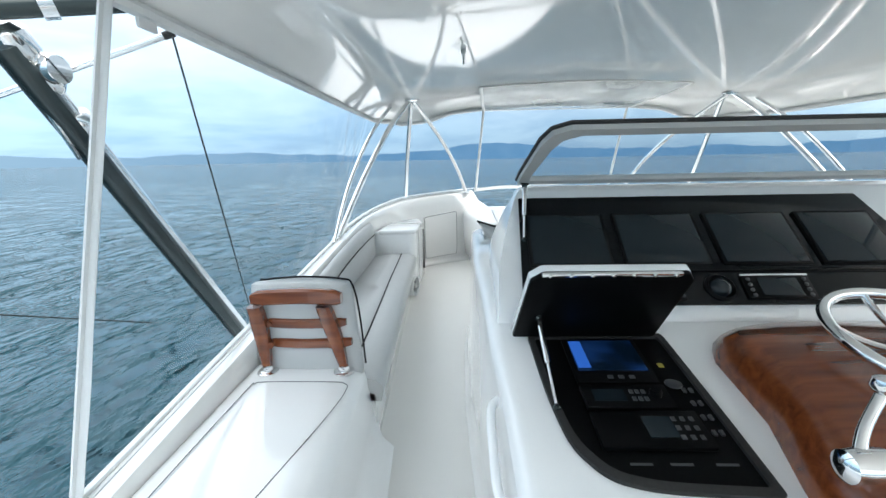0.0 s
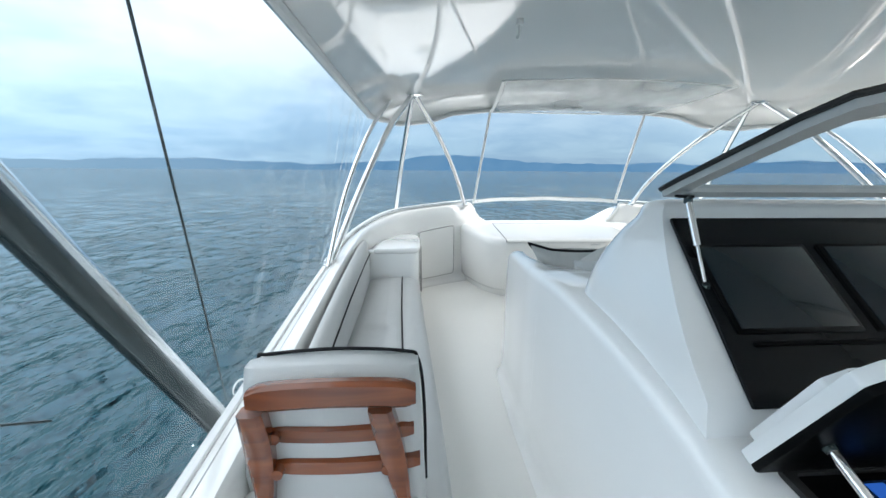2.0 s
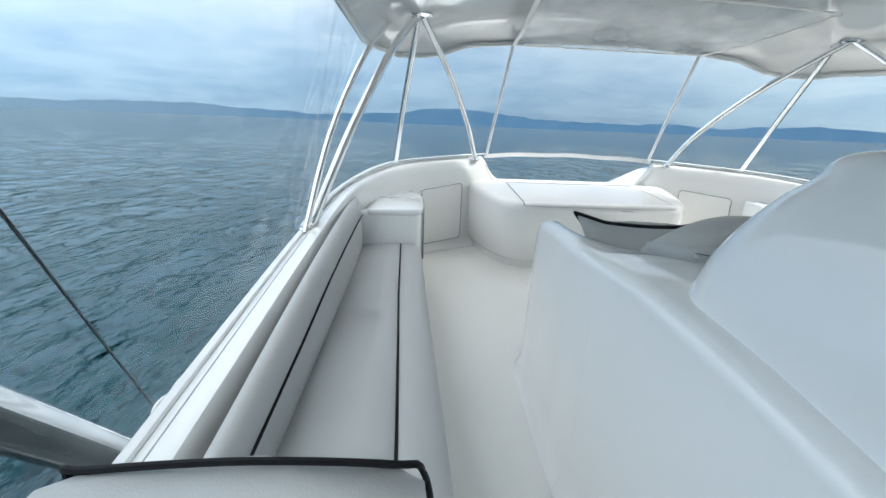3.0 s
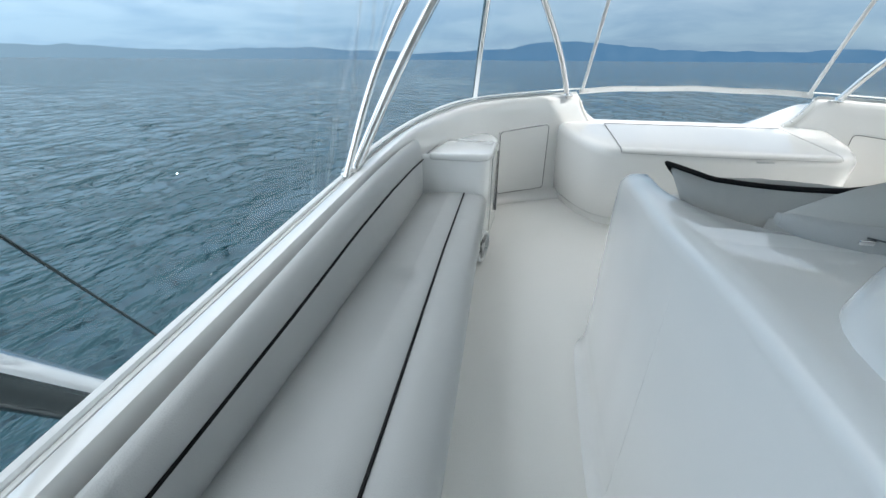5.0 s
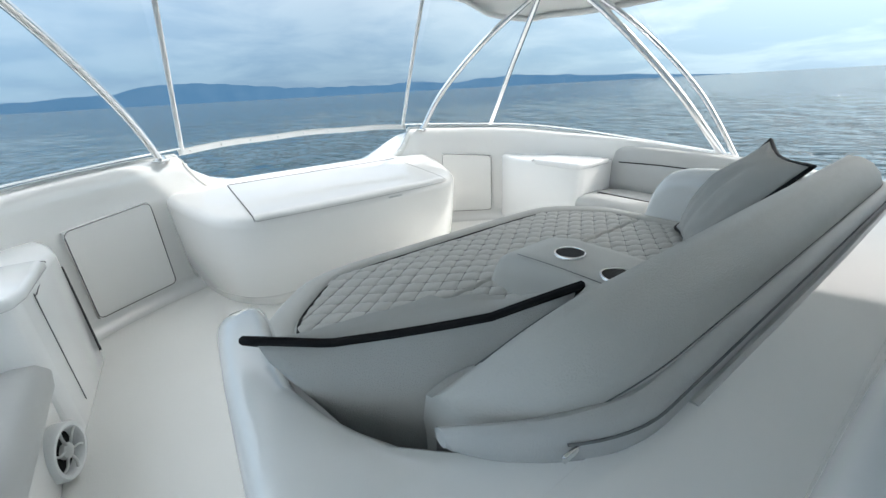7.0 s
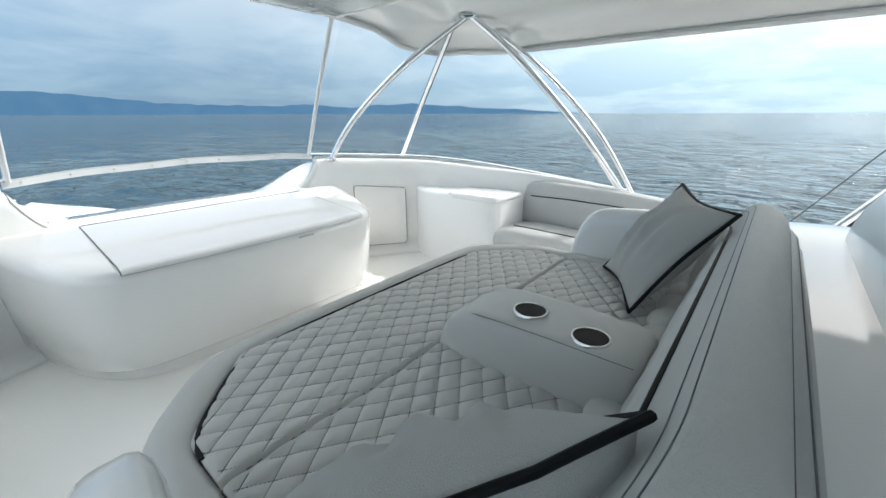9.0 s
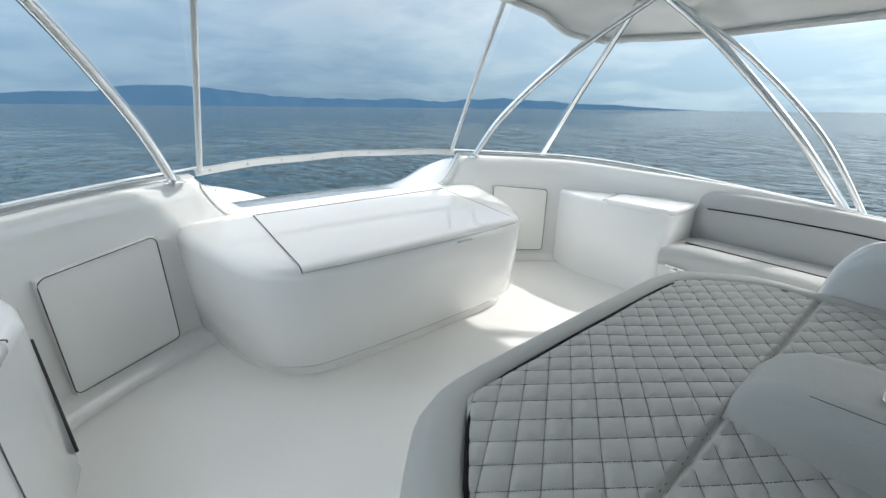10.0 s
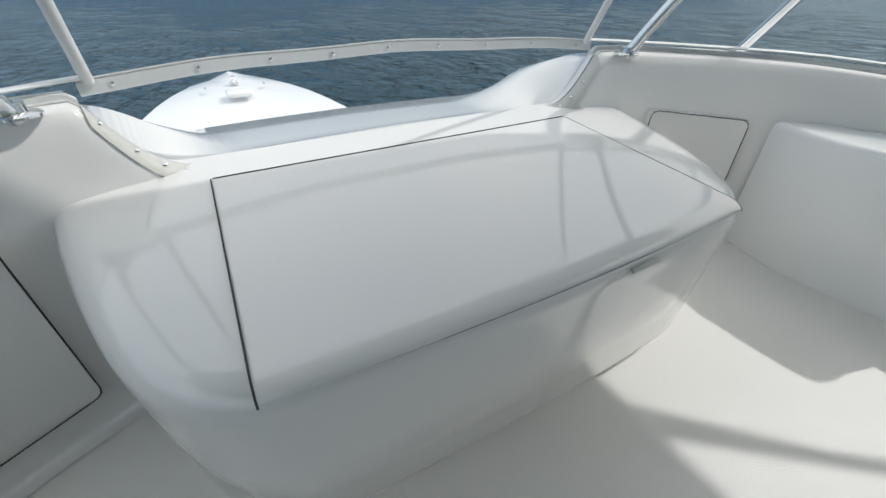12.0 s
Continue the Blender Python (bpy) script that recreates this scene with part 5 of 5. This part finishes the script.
def glow_screen():
    m = material("blue_lit_screen", (0.005, 0.01, 0.02), 0.06, vary=0.1, scale=3)
    nt = m.node_tree
    bs = nt.nodes["Principled BSDF"]
    tc = nt.nodes.new("ShaderNodeTexCoord")
    ns = nt.nodes.new("ShaderNodeTexNoise")
    ns.inputs["Scale"].default_value = 9
    nt.links.new(tc.outputs["Object"], ns.inputs["Vector"])
    rp = nt.nodes.new("ShaderNodeValToRGB")
    rp.color_ramp.elements[0].position, rp.color_ramp.elements[0].color = 0.42, (0.0, 0.004, 0.012, 1)
    rp.color_ramp.elements[1].position, rp.color_ramp.elements[1].color = 0.62, (0.01, 0.06, 0.25, 1)
    nt.links.new(ns.outputs["Fac"], rp.inputs[0])
    nt.links.new(rp.outputs[0], bs.inputs["Emission Color"])
    bs.inputs["Emission Strength"].default_value = 0.15
    return m


SCREEN_BLUE = glow_screen()
BLUE_LIT = material("lit_blue_bar", (0.01, 0.04, 0.15), 0.1)
BLUE_LIT.node_tree.nodes["Principled BSDF"].inputs["Emission Color"].default_value = (0.03, 0.14, 0.6, 1)
BLUE_LIT.node_tree.nodes["Principled BSDF"].inputs["Emission Strength"].default_value = 0.4
LABEL_YELLOW = material("yellow_label", (0.45, 0.38, 0.05), 0.5)
build_radio_bay()


def build_pod():
    t = thing("teak_helm_pod", "glossy varnished teak helm pod", "helm pod")
    rows = []
    for k in range(13):
        u = k / 12
        y = 1.17 - 0.66 * u
        w = lerp_table([(0.0, 0.24), (0.06, 0.32), (0.14, 0.35), (0.5, 0.355), (0.75, 0.40), (1.0, 0.43)], u)
        zt = 0.90 - 0.10 * u
        zb = lerp_table(TOP, y) - 0.01
        e = 0.55 + 0.45 * min(1, u * 5)
        zt = zb + (zt - zb) * e
        rows.append([Vector((x, y, z)) for x, z in ((-w, zb), (-w, zb + 0.4 * (zt - zb)), (-w + 0.02, zt - 0.03), (-w + 0.06, zt - 0.008), (-w * 0.5, zt), (0, zt + 0.006), (w * 0.5, zt), (w - 0.06, zt - 0.008), (w - 0.02, zt - 0.03), (w, zb + 0.4 * (zt - zb)), (w, zb))])
    part("pod", loft(rows), TEAK, t, "", 60)


build_pod()


def build_wheel():
    t = thing("steering_wheel", "polished steel steering wheel with a white hub", "steering wheel")
    m = Matrix.Translation((0.065, 0.88, 0.915)) @ Matrix.Rotation(radians(14), 4, "X")
    R = 0.225
    ring = [(R * math.cos(a), R * math.sin(a), 0) for a in [2 * math.pi * k / 48 for k in range(48)]]
    part("rim", moved(tube(ring, 0.016, 12, smooth=False, closed=True), m), CHROME, t)
    for k in range(5):
        a = 2 * math.pi * k / 5 + 0.3
        part("spoke", moved(tube([(0.05 * math.cos(a), 0.05 * math.sin(a), -0.05), (0.15 * math.cos(a), 0.15 * math.sin(a), -0.03), (R * math.cos(a), R * math.sin(a), 0)], 0.009, 8, 5), m), CHROME, t)
    part("hub", moved(lathe([(0.045, -0.10), (0.06, -0.06), (0.06, -0.04), (0.03, -0.03)], 24), m), WHITE_PVC, t)


build_wheel()


def build_throttle():
    t = thing("throttle_lever", "chrome single-lever engine control on the teak pod", "throttle")
    c = Vector((-0.38, 0.61, 0.80))
    part("housing", moved(lathe([(0.034, -0.05), (0.034, 0.0), (0.03, 0.022), (0.014, 0.032)], 24), Matrix.Translation(c) @ Matrix.Rotation(radians(-90), 4, "Y")), CHROME, t)
    part("base", moved(lathe([(0.046, -0.03), (0.046, -0.018), (0.034, -0.01)], 24), Matrix.Translation(c + Vector((0.03, 0, -0.02)))), CHROME, t)
    part("arm", tube([c + Vector((0.0, 0, 0.01)), c + Vector((0.03, 0.03, 0.06)), c + Vector((0.07, 0.05, 0.12))], 0.0105, 12, 5, flat=0.7), CHROME, t)
    part("knob", moved(lathe([(0.006, -0.02), (0.018, -0.012), (0.022, 0.0), (0.018, 0.014), (0.006, 0.02)], 18), Matrix.Translation(c + Vector((0.075, 0.055, 0.135)))), CHROME, t)


build_throttle()


# ---- forward lounge ----
def build_mattress():
    t = thing("sun_lounge", "grey quilted sun pad with a smooth border and black piping", "sun pad")
    W, Y0, Y1, CH = 0.905, 2.36, 3.425, 0.25
    SEAM_Y = 2.92
    def half_w(y, inset):
        w = W - inset
        lim = Y1 - inset
        if y > lim - CH:
            w -= (y - (lim - CH)) * 0.92
        return w
    def height(x, y):
        return 0.632 + 0.022 * max(0, (SEAM_Y - y) / 0.5)
    # border roll
    def loop(inset, z, round_=0.0):
        lim = Y1 - inset
        a = [(-half_w(Y0, inset), Y0), (-half_w(2.8, inset), 2.8), (-(W - inset), lim - CH), (-half_w(lim, inset) - 0.0, lim), (0, lim + 0.005), (half_w(lim, inset), lim), (W - inset, lim - CH), (half_w(2.8, inset), 2.8), (half_w(Y0, inset), Y0)]
        sm = []
        for i in range(len(a) - 1):
            for k in range(8):
                u = k / 8
                sm.append(Vector((a[i][0] + (a[i + 1][0] - a[i][0]) * u, a[i][1] + (a[i + 1][1] - a[i][1]) * u, z)))
        sm.append(Vector((*a[-1], z)))
        for _ in range(4):
            sm = [sm[0]] + [(sm[i - 1] + sm[i] * 2 + sm[i + 1]) / 4 for i in range(1, len(sm) - 1)] + [sm[-1]]
        return sm
    rows = [loop(0.03, 0.495), loop(0.0, 0.54), loop(-0.004, 0.59), loop(0.012, 0.627), loop(0.035, 0.645), loop(0.065, 0.640), loop(0.085, 0.625), loop(0.09, 0.60)]
    border = part("border", grid(rows), VINYL_GREY, t, "smooth grey border", 80)
    part("piping", tube([p for p in loop(0.088, 0.630)[14:-14]], 0.006, 6, smooth=False), PIPING, border, "black piping")
    # quilted top
    lp = loop(0.086, 0.0)
    sx, sy = 0.00625, 0.0045
    nx = 131
    steps = [Y0] + [k * sy for k in range(int(Y0 / sy) + 1, int((Y1 - 0.09) / sy) + 1)] + [Y1 - 0.09]
    rows = []
    for y in steps:
        lim = Y1 - 0.086
        w = half_w(y, 0.086)
        row = []
        for i in range(-nx, nx + 1):
            x = max(-w, min(w, i * sx)) + i * 1e-6
            u = x / w
            a = math.pi * (x / 0.10 + y / 0.072)
            b = math.pi * (x / 0.10 - y / 0.072)
            puff = (abs(math.sin(a)) * abs(math.sin(b))) ** 0.45
            crease = min(1, abs(y - SEAM_Y) / 0.011)
            mid = min(1, abs(abs(x) - 0.0) / 0.018) if y < SEAM_Y else 1
            e = min(1, (1 - abs(u)) * w / 0.015) * min(1, (Y1 - 0.09 - y) / 0.015 + 0.05)
            z = height(x, y) + 0.009 * puff * e * crease * mid - 0.016 * (1 - crease) - 0.014 * (1 - mid) + 0.008 * noise.noise(Vector((x * 3, y * 3, 1)))
            row.append(Vector((x, y, z)))
        rows.append(row)
    part("quilted_top", grid(rows), VINYL_GREY, t, "diamond-quilted grey vinyl", 180)
    verts, faces = [], []
    for sgn in (1, -1):
        for k in range(-80, 81):
            run = []
            for q in range(121):
                y = Y0 + 0.01 + (Y1 - 0.10 - Y0) * q / 120
                x = 0.10 * (k - sgn * y / 0.072)
                if abs(x) < half_w(y, 0.092) and abs(y - SEAM_Y) > 0.012:
                    z = height(x, y) + 0.0016 + 0.008 * noise.noise(Vector((x * 3, y * 3, 1)))
                    run.append((x, y, z))
            for p, q in zip(run, run[1:]):
                if abs(p[1] - q[1]) > 0.02:
                    continue
                n0 = len(verts)
                for c in (p, q):
                    verts += [(c[0] - 0.0022, c[1], c[2] - 0.002), (c[0], c[1], c[2] + 0.0012), (c[0] + 0.0022, c[1], c[2] - 0.002)]
                faces += [(n0, n0 + 1, n0 + 4, n0 + 3), (n0 + 1, n0 + 2, n0 + 5, n0 + 4)]
    for d in (-0.006, 0.006):
        part("seam", tube([(-0.80 + 0.05 * k, SEAM_Y + d, height(0, SEAM_Y) - 0.009 + 0.008 * noise.noise(Vector((-2.4 + 0.15 * k, SEAM_Y * 3, 1)))) for k in range(33)], 0.002, 5, smooth=False), SEAM_GREY, t, "dark grey seam")
    me = bpy.data.meshes.new("stitching")
    me.from_pydata(verts, [], faces)
    me.materials.append(STITCH)
    st = new("stitching", me)
    st.parent = t
    st["label"] = "grey diamond stitching"
    part("base_pad", prism([(-W + 0.05, Y0), (W - 0.05, Y0), (W - 0.05, 3.1), (W - 0.26, 3.36), (-W + 0.26, 3.36), (-W + 0.05, 3.1)], 0.5, 0.612, 0.01, 2), VINYL_GREY, t)


build_mattress()


def build_lounge_back():
    t = thing("lounge_backrest", "thick grey vinyl backrest with a rolled top", "backrest")
    rows = []
    N = 112
    for k in range(N + 1):
        u = -1 + 2 * k / N
        puff = 0.014 * abs(math.sin(math.pi * u * 0.86 / 0.125)) ** 0.4
        e = max(0, (abs(u) - 0.70) / 0.30)
        drop = 0.105 * e ** 2.7
        x = u * 0.808
        fw = 0.085 * e ** 2
        zt = 1.036 - drop
        rz = lambda z: 0.885 + (z - 0.885) * (zt - 0.885) / 0.17
        sec = [(2.20, 0.885), (2.166, 0.895), (2.150, 0.93), (2.146, 0.97), (2.156, 1.005), (2.178, 1.036), (2.205, 1.053), (2.235, 1.056), (2.244, 1.043), (2.258, 1.018), (2.274, 0.985), (2.287, 0.957), (2.290, 0.950), (2.295, 0.940), (2.325, 0.83), (2.362, 0.70), (2.375, 0.64), (2.4, 0.58), (2.3, 0.6), (2.28, 0.86)]
        sec = [(y, rz(z) if z > 0.885 else z) for y, z in sec]
        rows.append([Vector((x, 2.27 + (y - 2.27) * (1 - 0.42 * e ** 6) + fw * 0.6 + (puff if 13 <= q <= 15 else 0) + (0.5 * puff if q == 16 else 0), z)) for q, (y, z) in enumerate(sec)])
    b = part("backrest", loft(rows), VINYL_GREY, t, "", 70)
    part("piping", tube([(r[12].x, r[12].y + 0.003, r[12].z) for r in rows[8:-8]], 0.0045, 6, smooth=False), PIPING, b, "black piping")
    for k in (3, 8, 9):
        part("seam", tube([r[k] + Vector((0, 0, 0.001)) for r in rows[3:-3]], 0.001, 5, smooth=False), SEAM_GREY, b, "grey stitched seam")
    # pale strip with a zip along the foot of the back
    base = []
    for k in range(N + 1):
        u = -1 + 2 * k / N
        e = max(0, (abs(u) - 0.74) / 0.26)
        base.append(Vector((u * 0.85, 2.146 + 0.105 * e ** 2, 0.922 + 0.015 * e ** 2)))
    strip = []
    for k, p in enumerate(base):
        e = min(1.0, min(k, N - k) / 9)
        h = 0.012 + 0.024 * e ** 0.6
        strip.append([p + Vector((0, 0.026 * (0.4 + 0.6 * e) * math.cos(a), -0.004 + h * math.sin(a))) for a in [2 * math.pi * q / 12 for q in range(12)]])
    part("foot_roll", loft(strip), VINYL_PALE, t, "pale grey strip along the foot")
    part("zip", tube([p + Vector((0, -0.024, 0.012)) for p in base[6:-6]], 0.0018, 5, smooth=False), SEAM_GREY, t, "grey zip")
    part("zip_pull", box(-0.012, 0.012, -0.0025, 0.0025, -0.005, 0.005, 0.002), CHROME, t).location = base[6] + Vector((0.0, -0.028, 0.004))
    # seat-back row of stuffed folds at the foot of the face
    rows2 = []
    for k in range(113):
        x = -0.80 + 1.6 * k / 112
        puff = 0.45 + 0.55 * abs(math.sin(math.pi * x / 0.135)) ** 0.4
        wob = 0.006 * noise.noise(Vector((x * 9, 2, 0)))
        rows2.append([Vector((x, 2.395 + 0.052 * puff * math.cos(a) + wob, 0.672 + 0.034 * puff * math.sin(a))) for a in [2 * math.pi * q / 12 for q in range(12)]])
    part("lumbar_roll", loft(rows2), VINYL_GREY, t, "stuffed grey lumbar roll")
    part("track_rod", tube([(-0.58, 2.116, 0.912), (0.0, 2.112, 0.912), (0.58, 2.116, 0.912)], 0.008, 8, 4), FRAME_GREY, t, "dull grey track rod")


build_lounge_back()


def build_armrest():
    t = thing("cup_holder_armrest", "grey vinyl armrest with two steel-rimmed cup holders", "armrest")
    rows = []
    for k, (y, x0, x1, zt) in enumerate(((2.36, -0.17, 0.05, 0.755), (2.38, -0.185, 0.065, 0.77), (2.45, -0.19, 0.07, 0.773), (2.62, -0.185, 0.08, 0.77), (2.76, -0.18, 0.09, 0.762), (2.84, -0.175, 0.092, 0.745), (2.89, -0.165, 0.085, 0.715), (2.92, -0.155, 0.075, 0.67), (2.925, -0.15, 0.07, 0.61))):
        b = 0.62
        zt += 0.018
        rows.append([Vector(p) for p in ((x0 - 0.01, y, b), (x0, y, (b + zt) / 2), (x0 + 0.006, y, zt - 0.02), (x0 + 0.02, y, zt - 0.005), (x0 + 0.05, y, zt), (x1 - 0.05, y, zt), (x1 - 0.02, y, zt - 0.005), (x1 - 0.006, y, zt - 0.02), (x1, y, (b + zt) / 2), (x1 + 0.01, y, b))])
    part("body", loft(rows), VINYL_GREY, t, "", 60)
    part("seam", tube([(-0.165, 2.37, 0.786), (-0.168, 2.62, 0.786), (-0.16, 2.8, 0.773)], 0.0009, 5, 5), SEAM_GREY, t, "stitched seam")
    for x, y in ((-0.072, 2.665), (-0.105, 2.485)):
        c = part("cup_holder", moved(lathe([(0.0415, 0.001), (0.0425, 0.005), (0.0465, 0.005), (0.049, 0.001), (0.049, -0.004)], 32, False), Matrix.Translation((x, y, 0.790))), CHROME, t, "polished steel ring")
        # no real hollow: a flat black disc paints the shade inside the cup
        part("well", moved(lathe([(0.0422, 0.003), (0.041, 0.0025), (0.004, 0.0022)], 28), Matrix.Translation((x, y, 0.7895))), BLACK, c, "flat black disc painted for the shaded well")


build_armrest()


def build_pillow(name, corners, label, thick=0.085, under=0.085, sag=0.0):
    """A square cushion from its four corners a, b (upper edge), c, d (lower edge)."""
    t = thing(name, label, "pillow", "lounge pillows")
    a, b, c, d = [Vector(p) for p in corners]
    n = (b - a).cross(d - a).normalized()
    N = 28
    bm = bmesh.new()
    def base(u, v):
        p = (a * (1 - u) + b * u) * (1 - v) + (d * (1 - u) + c * u) * v
        ctr = (a + b + c + d) / 4
        k = 0.13 * (math.sin(math.pi * u) * (1 - math.sin(math.pi * v)) + math.sin(math.pi * v) * (1 - math.sin(math.pi * u)))
        return p.lerp(ctr, k) + Vector((0, 0, -sag * min(1.0, 5 * u, 4 * (1 - u)) * (1 - v)))
    sides = []
    for sg in (1, -1):
        vs = []
        for i in range(N + 1):
            row = []
            for j in range(N + 1):
                u, v = i / N, j / N
                h = (thick if sg > 0 else under) * (max(0, math.sin(math.pi * u) * math.sin(math.pi * v))) ** (0.55 if sg > 0 else 0.45)
                wr = 0.024 * noise.noise(Vector((u * 9, v * 2.2, sg * 2.0))) * math.sin(math.pi * u) * math.sin(math.pi * v) + 0.006 * noise.noise(Vector((u * 12, v * 8, sg)))* math.sin(math.pi * u)
                row.append(bm.verts.new(base(u, v) + n * (sg * h + wr)))
            vs.append(row)
        for i in range(N):
            for j in range(N):
                bm.faces.new([vs[i][j], vs[i + 1][j], vs[i + 1][j + 1], vs[i][j + 1]])
    bmesh.ops.remove_doubles(bm, verts=bm.verts, dist=0.0015)
    part("cover", bm, CLOTH_GREY, t, "", 180)
    edge = [base(k / N, 0) for k in range(N)] + [base(1, k / N) for k in range(N)] + [base(1 - k / N, 1) for k in range(N)] + [base(0, 1 - k / N) for k in range(N)]
    part("piping", tube(edge, 0.0066, 7, smooth=False, closed=True), PIPING, t, "thick black piping")


build_pillow("throw_pillow", [(-0.985, 2.515, 0.975), (-0.59, 2.272, 1.016), (-0.36, 2.50, 0.71), (-0.74, 2.74, 0.67)], "grey throw pillow with black piping leaning on the backrest", 0.07, 0.20, 0.022)
build_pillow("throw_pillow", [(0.47, 2.275, 1.02), (0.885, 2.50, 1.035), (0.74, 2.72, 0.66), (0.32, 2.50, 0.68)], "grey throw pillow with black piping propped in the lounge corner")


# ---- outriggers outside the curtains ----
def build_outrigger(s):
    t = thing("outrigger", "large aluminium outrigger pole with dark tube and chrome knuckle", "outrigger", "outriggers")
    base, kn = Vector((-2.318, 1.98, 0.45)), Vector((-2.367, 1.16, 1.68))
    d = (kn - base).normalized()
    far = kn + d * 0.75 + Vector((-0.15, -0.1, 0.0))
    def add(name, bm, mat, parent, label=""):
        return part(name, fold(bm, s), mat, parent, label)
    side = -d.cross(Vector((1, 0, 0))).normalized()
    add("main_tube", tube([base - d * 0.6, base.lerp(kn, 0.95)], 0.028, 16, 4, smooth=False), ALU, t)
    add("dark_tube", tube([base - d * 0.6 + side * 0.045, kn + side * 0.035 + d * 0.05], 0.036, 14, 4, smooth=False), ALU_DARK, t, "dark lower tube")
    add("extension", tube([kn - d * 0.1, far], 0.026, 14, 2, smooth=False), ALU_DARK, t, "black pole extension")
    k = add("knuckle", moved(lathe([(0.03, -0.10), (0.046, -0.08), (0.046, -0.02), (0.036, 0.0), (0.05, 0.02), (0.05, 0.08), (0.03, 0.1)], 20), along(kn, kn + d)), CHROME, t, "chrome knuckle joint")
    add("knuckle_ear", moved(lathe([(0.04, -0.03), (0.046, -0.015), (0.046, 0.015), (0.04, 0.03)], 20), Matrix.Translation(kn + Vector((0.03, 0.03, -0.02))) @ Matrix.Rotation(radians(90), 4, "Y")), CHROME, t)
    add("clamp", moved(lathe([(0.042, -0.035), (0.046, -0.03), (0.046, 0.03), (0.042, 0.035)], 18), along(kn - d * 0.2, kn)), ALU, t)
    add("link", tube([kn - d * 0.04 + side * 0.05, kn - d * 0.28 + side * 0.085], 0.008, 8, 1, smooth=False), CHROME, t)
    cr = add("cross_rod", tube([(-3.0, 1.01, 1.375), (-2.37, 1.245, 1.66), (-2.07, 1.356, 1.796)], 0.010, 10, 4), ALU, t, "thin aluminium spreader rod")
    add("rod_tip", tube([(-2.085, 1.350, 1.789), (-2.055, 1.362, 1.803)], 0.0125, 10, 1, smooth=False), RUBBER, cr, "black rod tip")
    add("rigging_wire", tube([(-2.061, 1.358, 1.80), (-2.43, 2.29, 0.29)], 0.0035, 6, 1, smooth=False), ALU_DARK, t, "thin rigging wire")
    add("rigging_wire", tube([(-2.42, 1.10, 1.75), (-2.9, 0.6, 2.5)], 0.0035, 6, 1, smooth=False), ALU_DARK, t, "thin rigging wire")
    add("rigging_wire", tube([(-3.2, 0.9, 1.05), (-2.55, 1.62, 0.66)], 0.0035, 6, 1, smooth=False), ALU_DARK, t, "thin rigging wire")
    if s > 0:
        return
    boom = thing("stowed_boom", "thick stowed aluminium boom lying level under the hardtop edge", "boom")
    add("boom", tube([(-2.83, 0.674, 1.633), (-2.07, 1.30, 1.877)], 0.030, 16, 2, smooth=False), ALU_DARK, boom)
    for k in (0.35, 0.75):
        c = Vector((-2.83, 0.674, 1.633)).lerp(Vector((-2.07, 1.30, 1.877)), k)
        add("clamp", moved(lathe([(0.031, -0.02), (0.037, -0.017), (0.037, 0.017), (0.031, 0.02)], 18), along(c, c + Vector((0.76, 0.626, 0.244)))), ALU, boom, "bright clamp ring")


build_outrigger(-1)
build_outrigger(1)


# ---- small fittings ----
def build_seat_latch(s):
    t = thing("seat_latch", "small chrome latch under the settee's front edge", "latch", "seat latches")
    part("plate", box(s * 1.512 - 0.006, s * 1.512 + 0.006, 3.62, 3.74, 0.335, 0.35, 0.003), CHROME, t)
    part("tongue", box(s * 1.500 - 0.012, s * 1.500 + 0.012, 3.66, 3.70, 0.318, 0.336, 0.004), CHROME, t)


build_seat_latch(1)


def build_visor_bracket(s):
    t = thing("visor_bracket", "small black hinge bracket at the visor's lower corner", "bracket", "visor brackets")
    part("plate", box(s * 0.845 - 0.016, s * 0.845 + 0.016, 1.575, 1.615, 1.268, 1.276, 0.003), BLACK, t)
    part("pin", tube([(s * 0.845 - 0.012, 1.592, 1.272), (s * 0.845 + 0.012, 1.592, 1.272)], 0.006, 10, 1, smooth=False), CHROME, t)


build_visor_bracket(-1)


def build_roof_hook():
    t = thing("roof_hook", "small white coat hook under the ceiling", "hook")
    part("base", box(-1.085, -1.055, 2.53, 2.56, 1.995, 2.024, 0.006), WHITE_PVC, t)
    part("hook", tube([(-1.07, 2.545, 2.0), (-1.07, 2.545, 1.96), (-1.07, 2.56, 1.945), (-1.07, 2.575, 1.955)], 0.006, 8, 5), WHITE_PVC, t)


build_roof_hook()


def build_fender_rope():
    """Curled mooring line hanging outside the coaming."""
    t = thing("mooring_line", "thin white line curled outside the coaming", "rope")
    pts = []
    for k in range(28):
        a = k * 0.55
        pts.append((-2.275 - 0.02 * math.sin(a * 0.5), 2.11 + 0.05 * math.cos(a) + 0.004 * k, 0.45 + 0.03 * math.sin(a)))
    part("rope", tube(pts, 0.004, 6, 3), WHITE_PVC, t)


build_fender_rope()
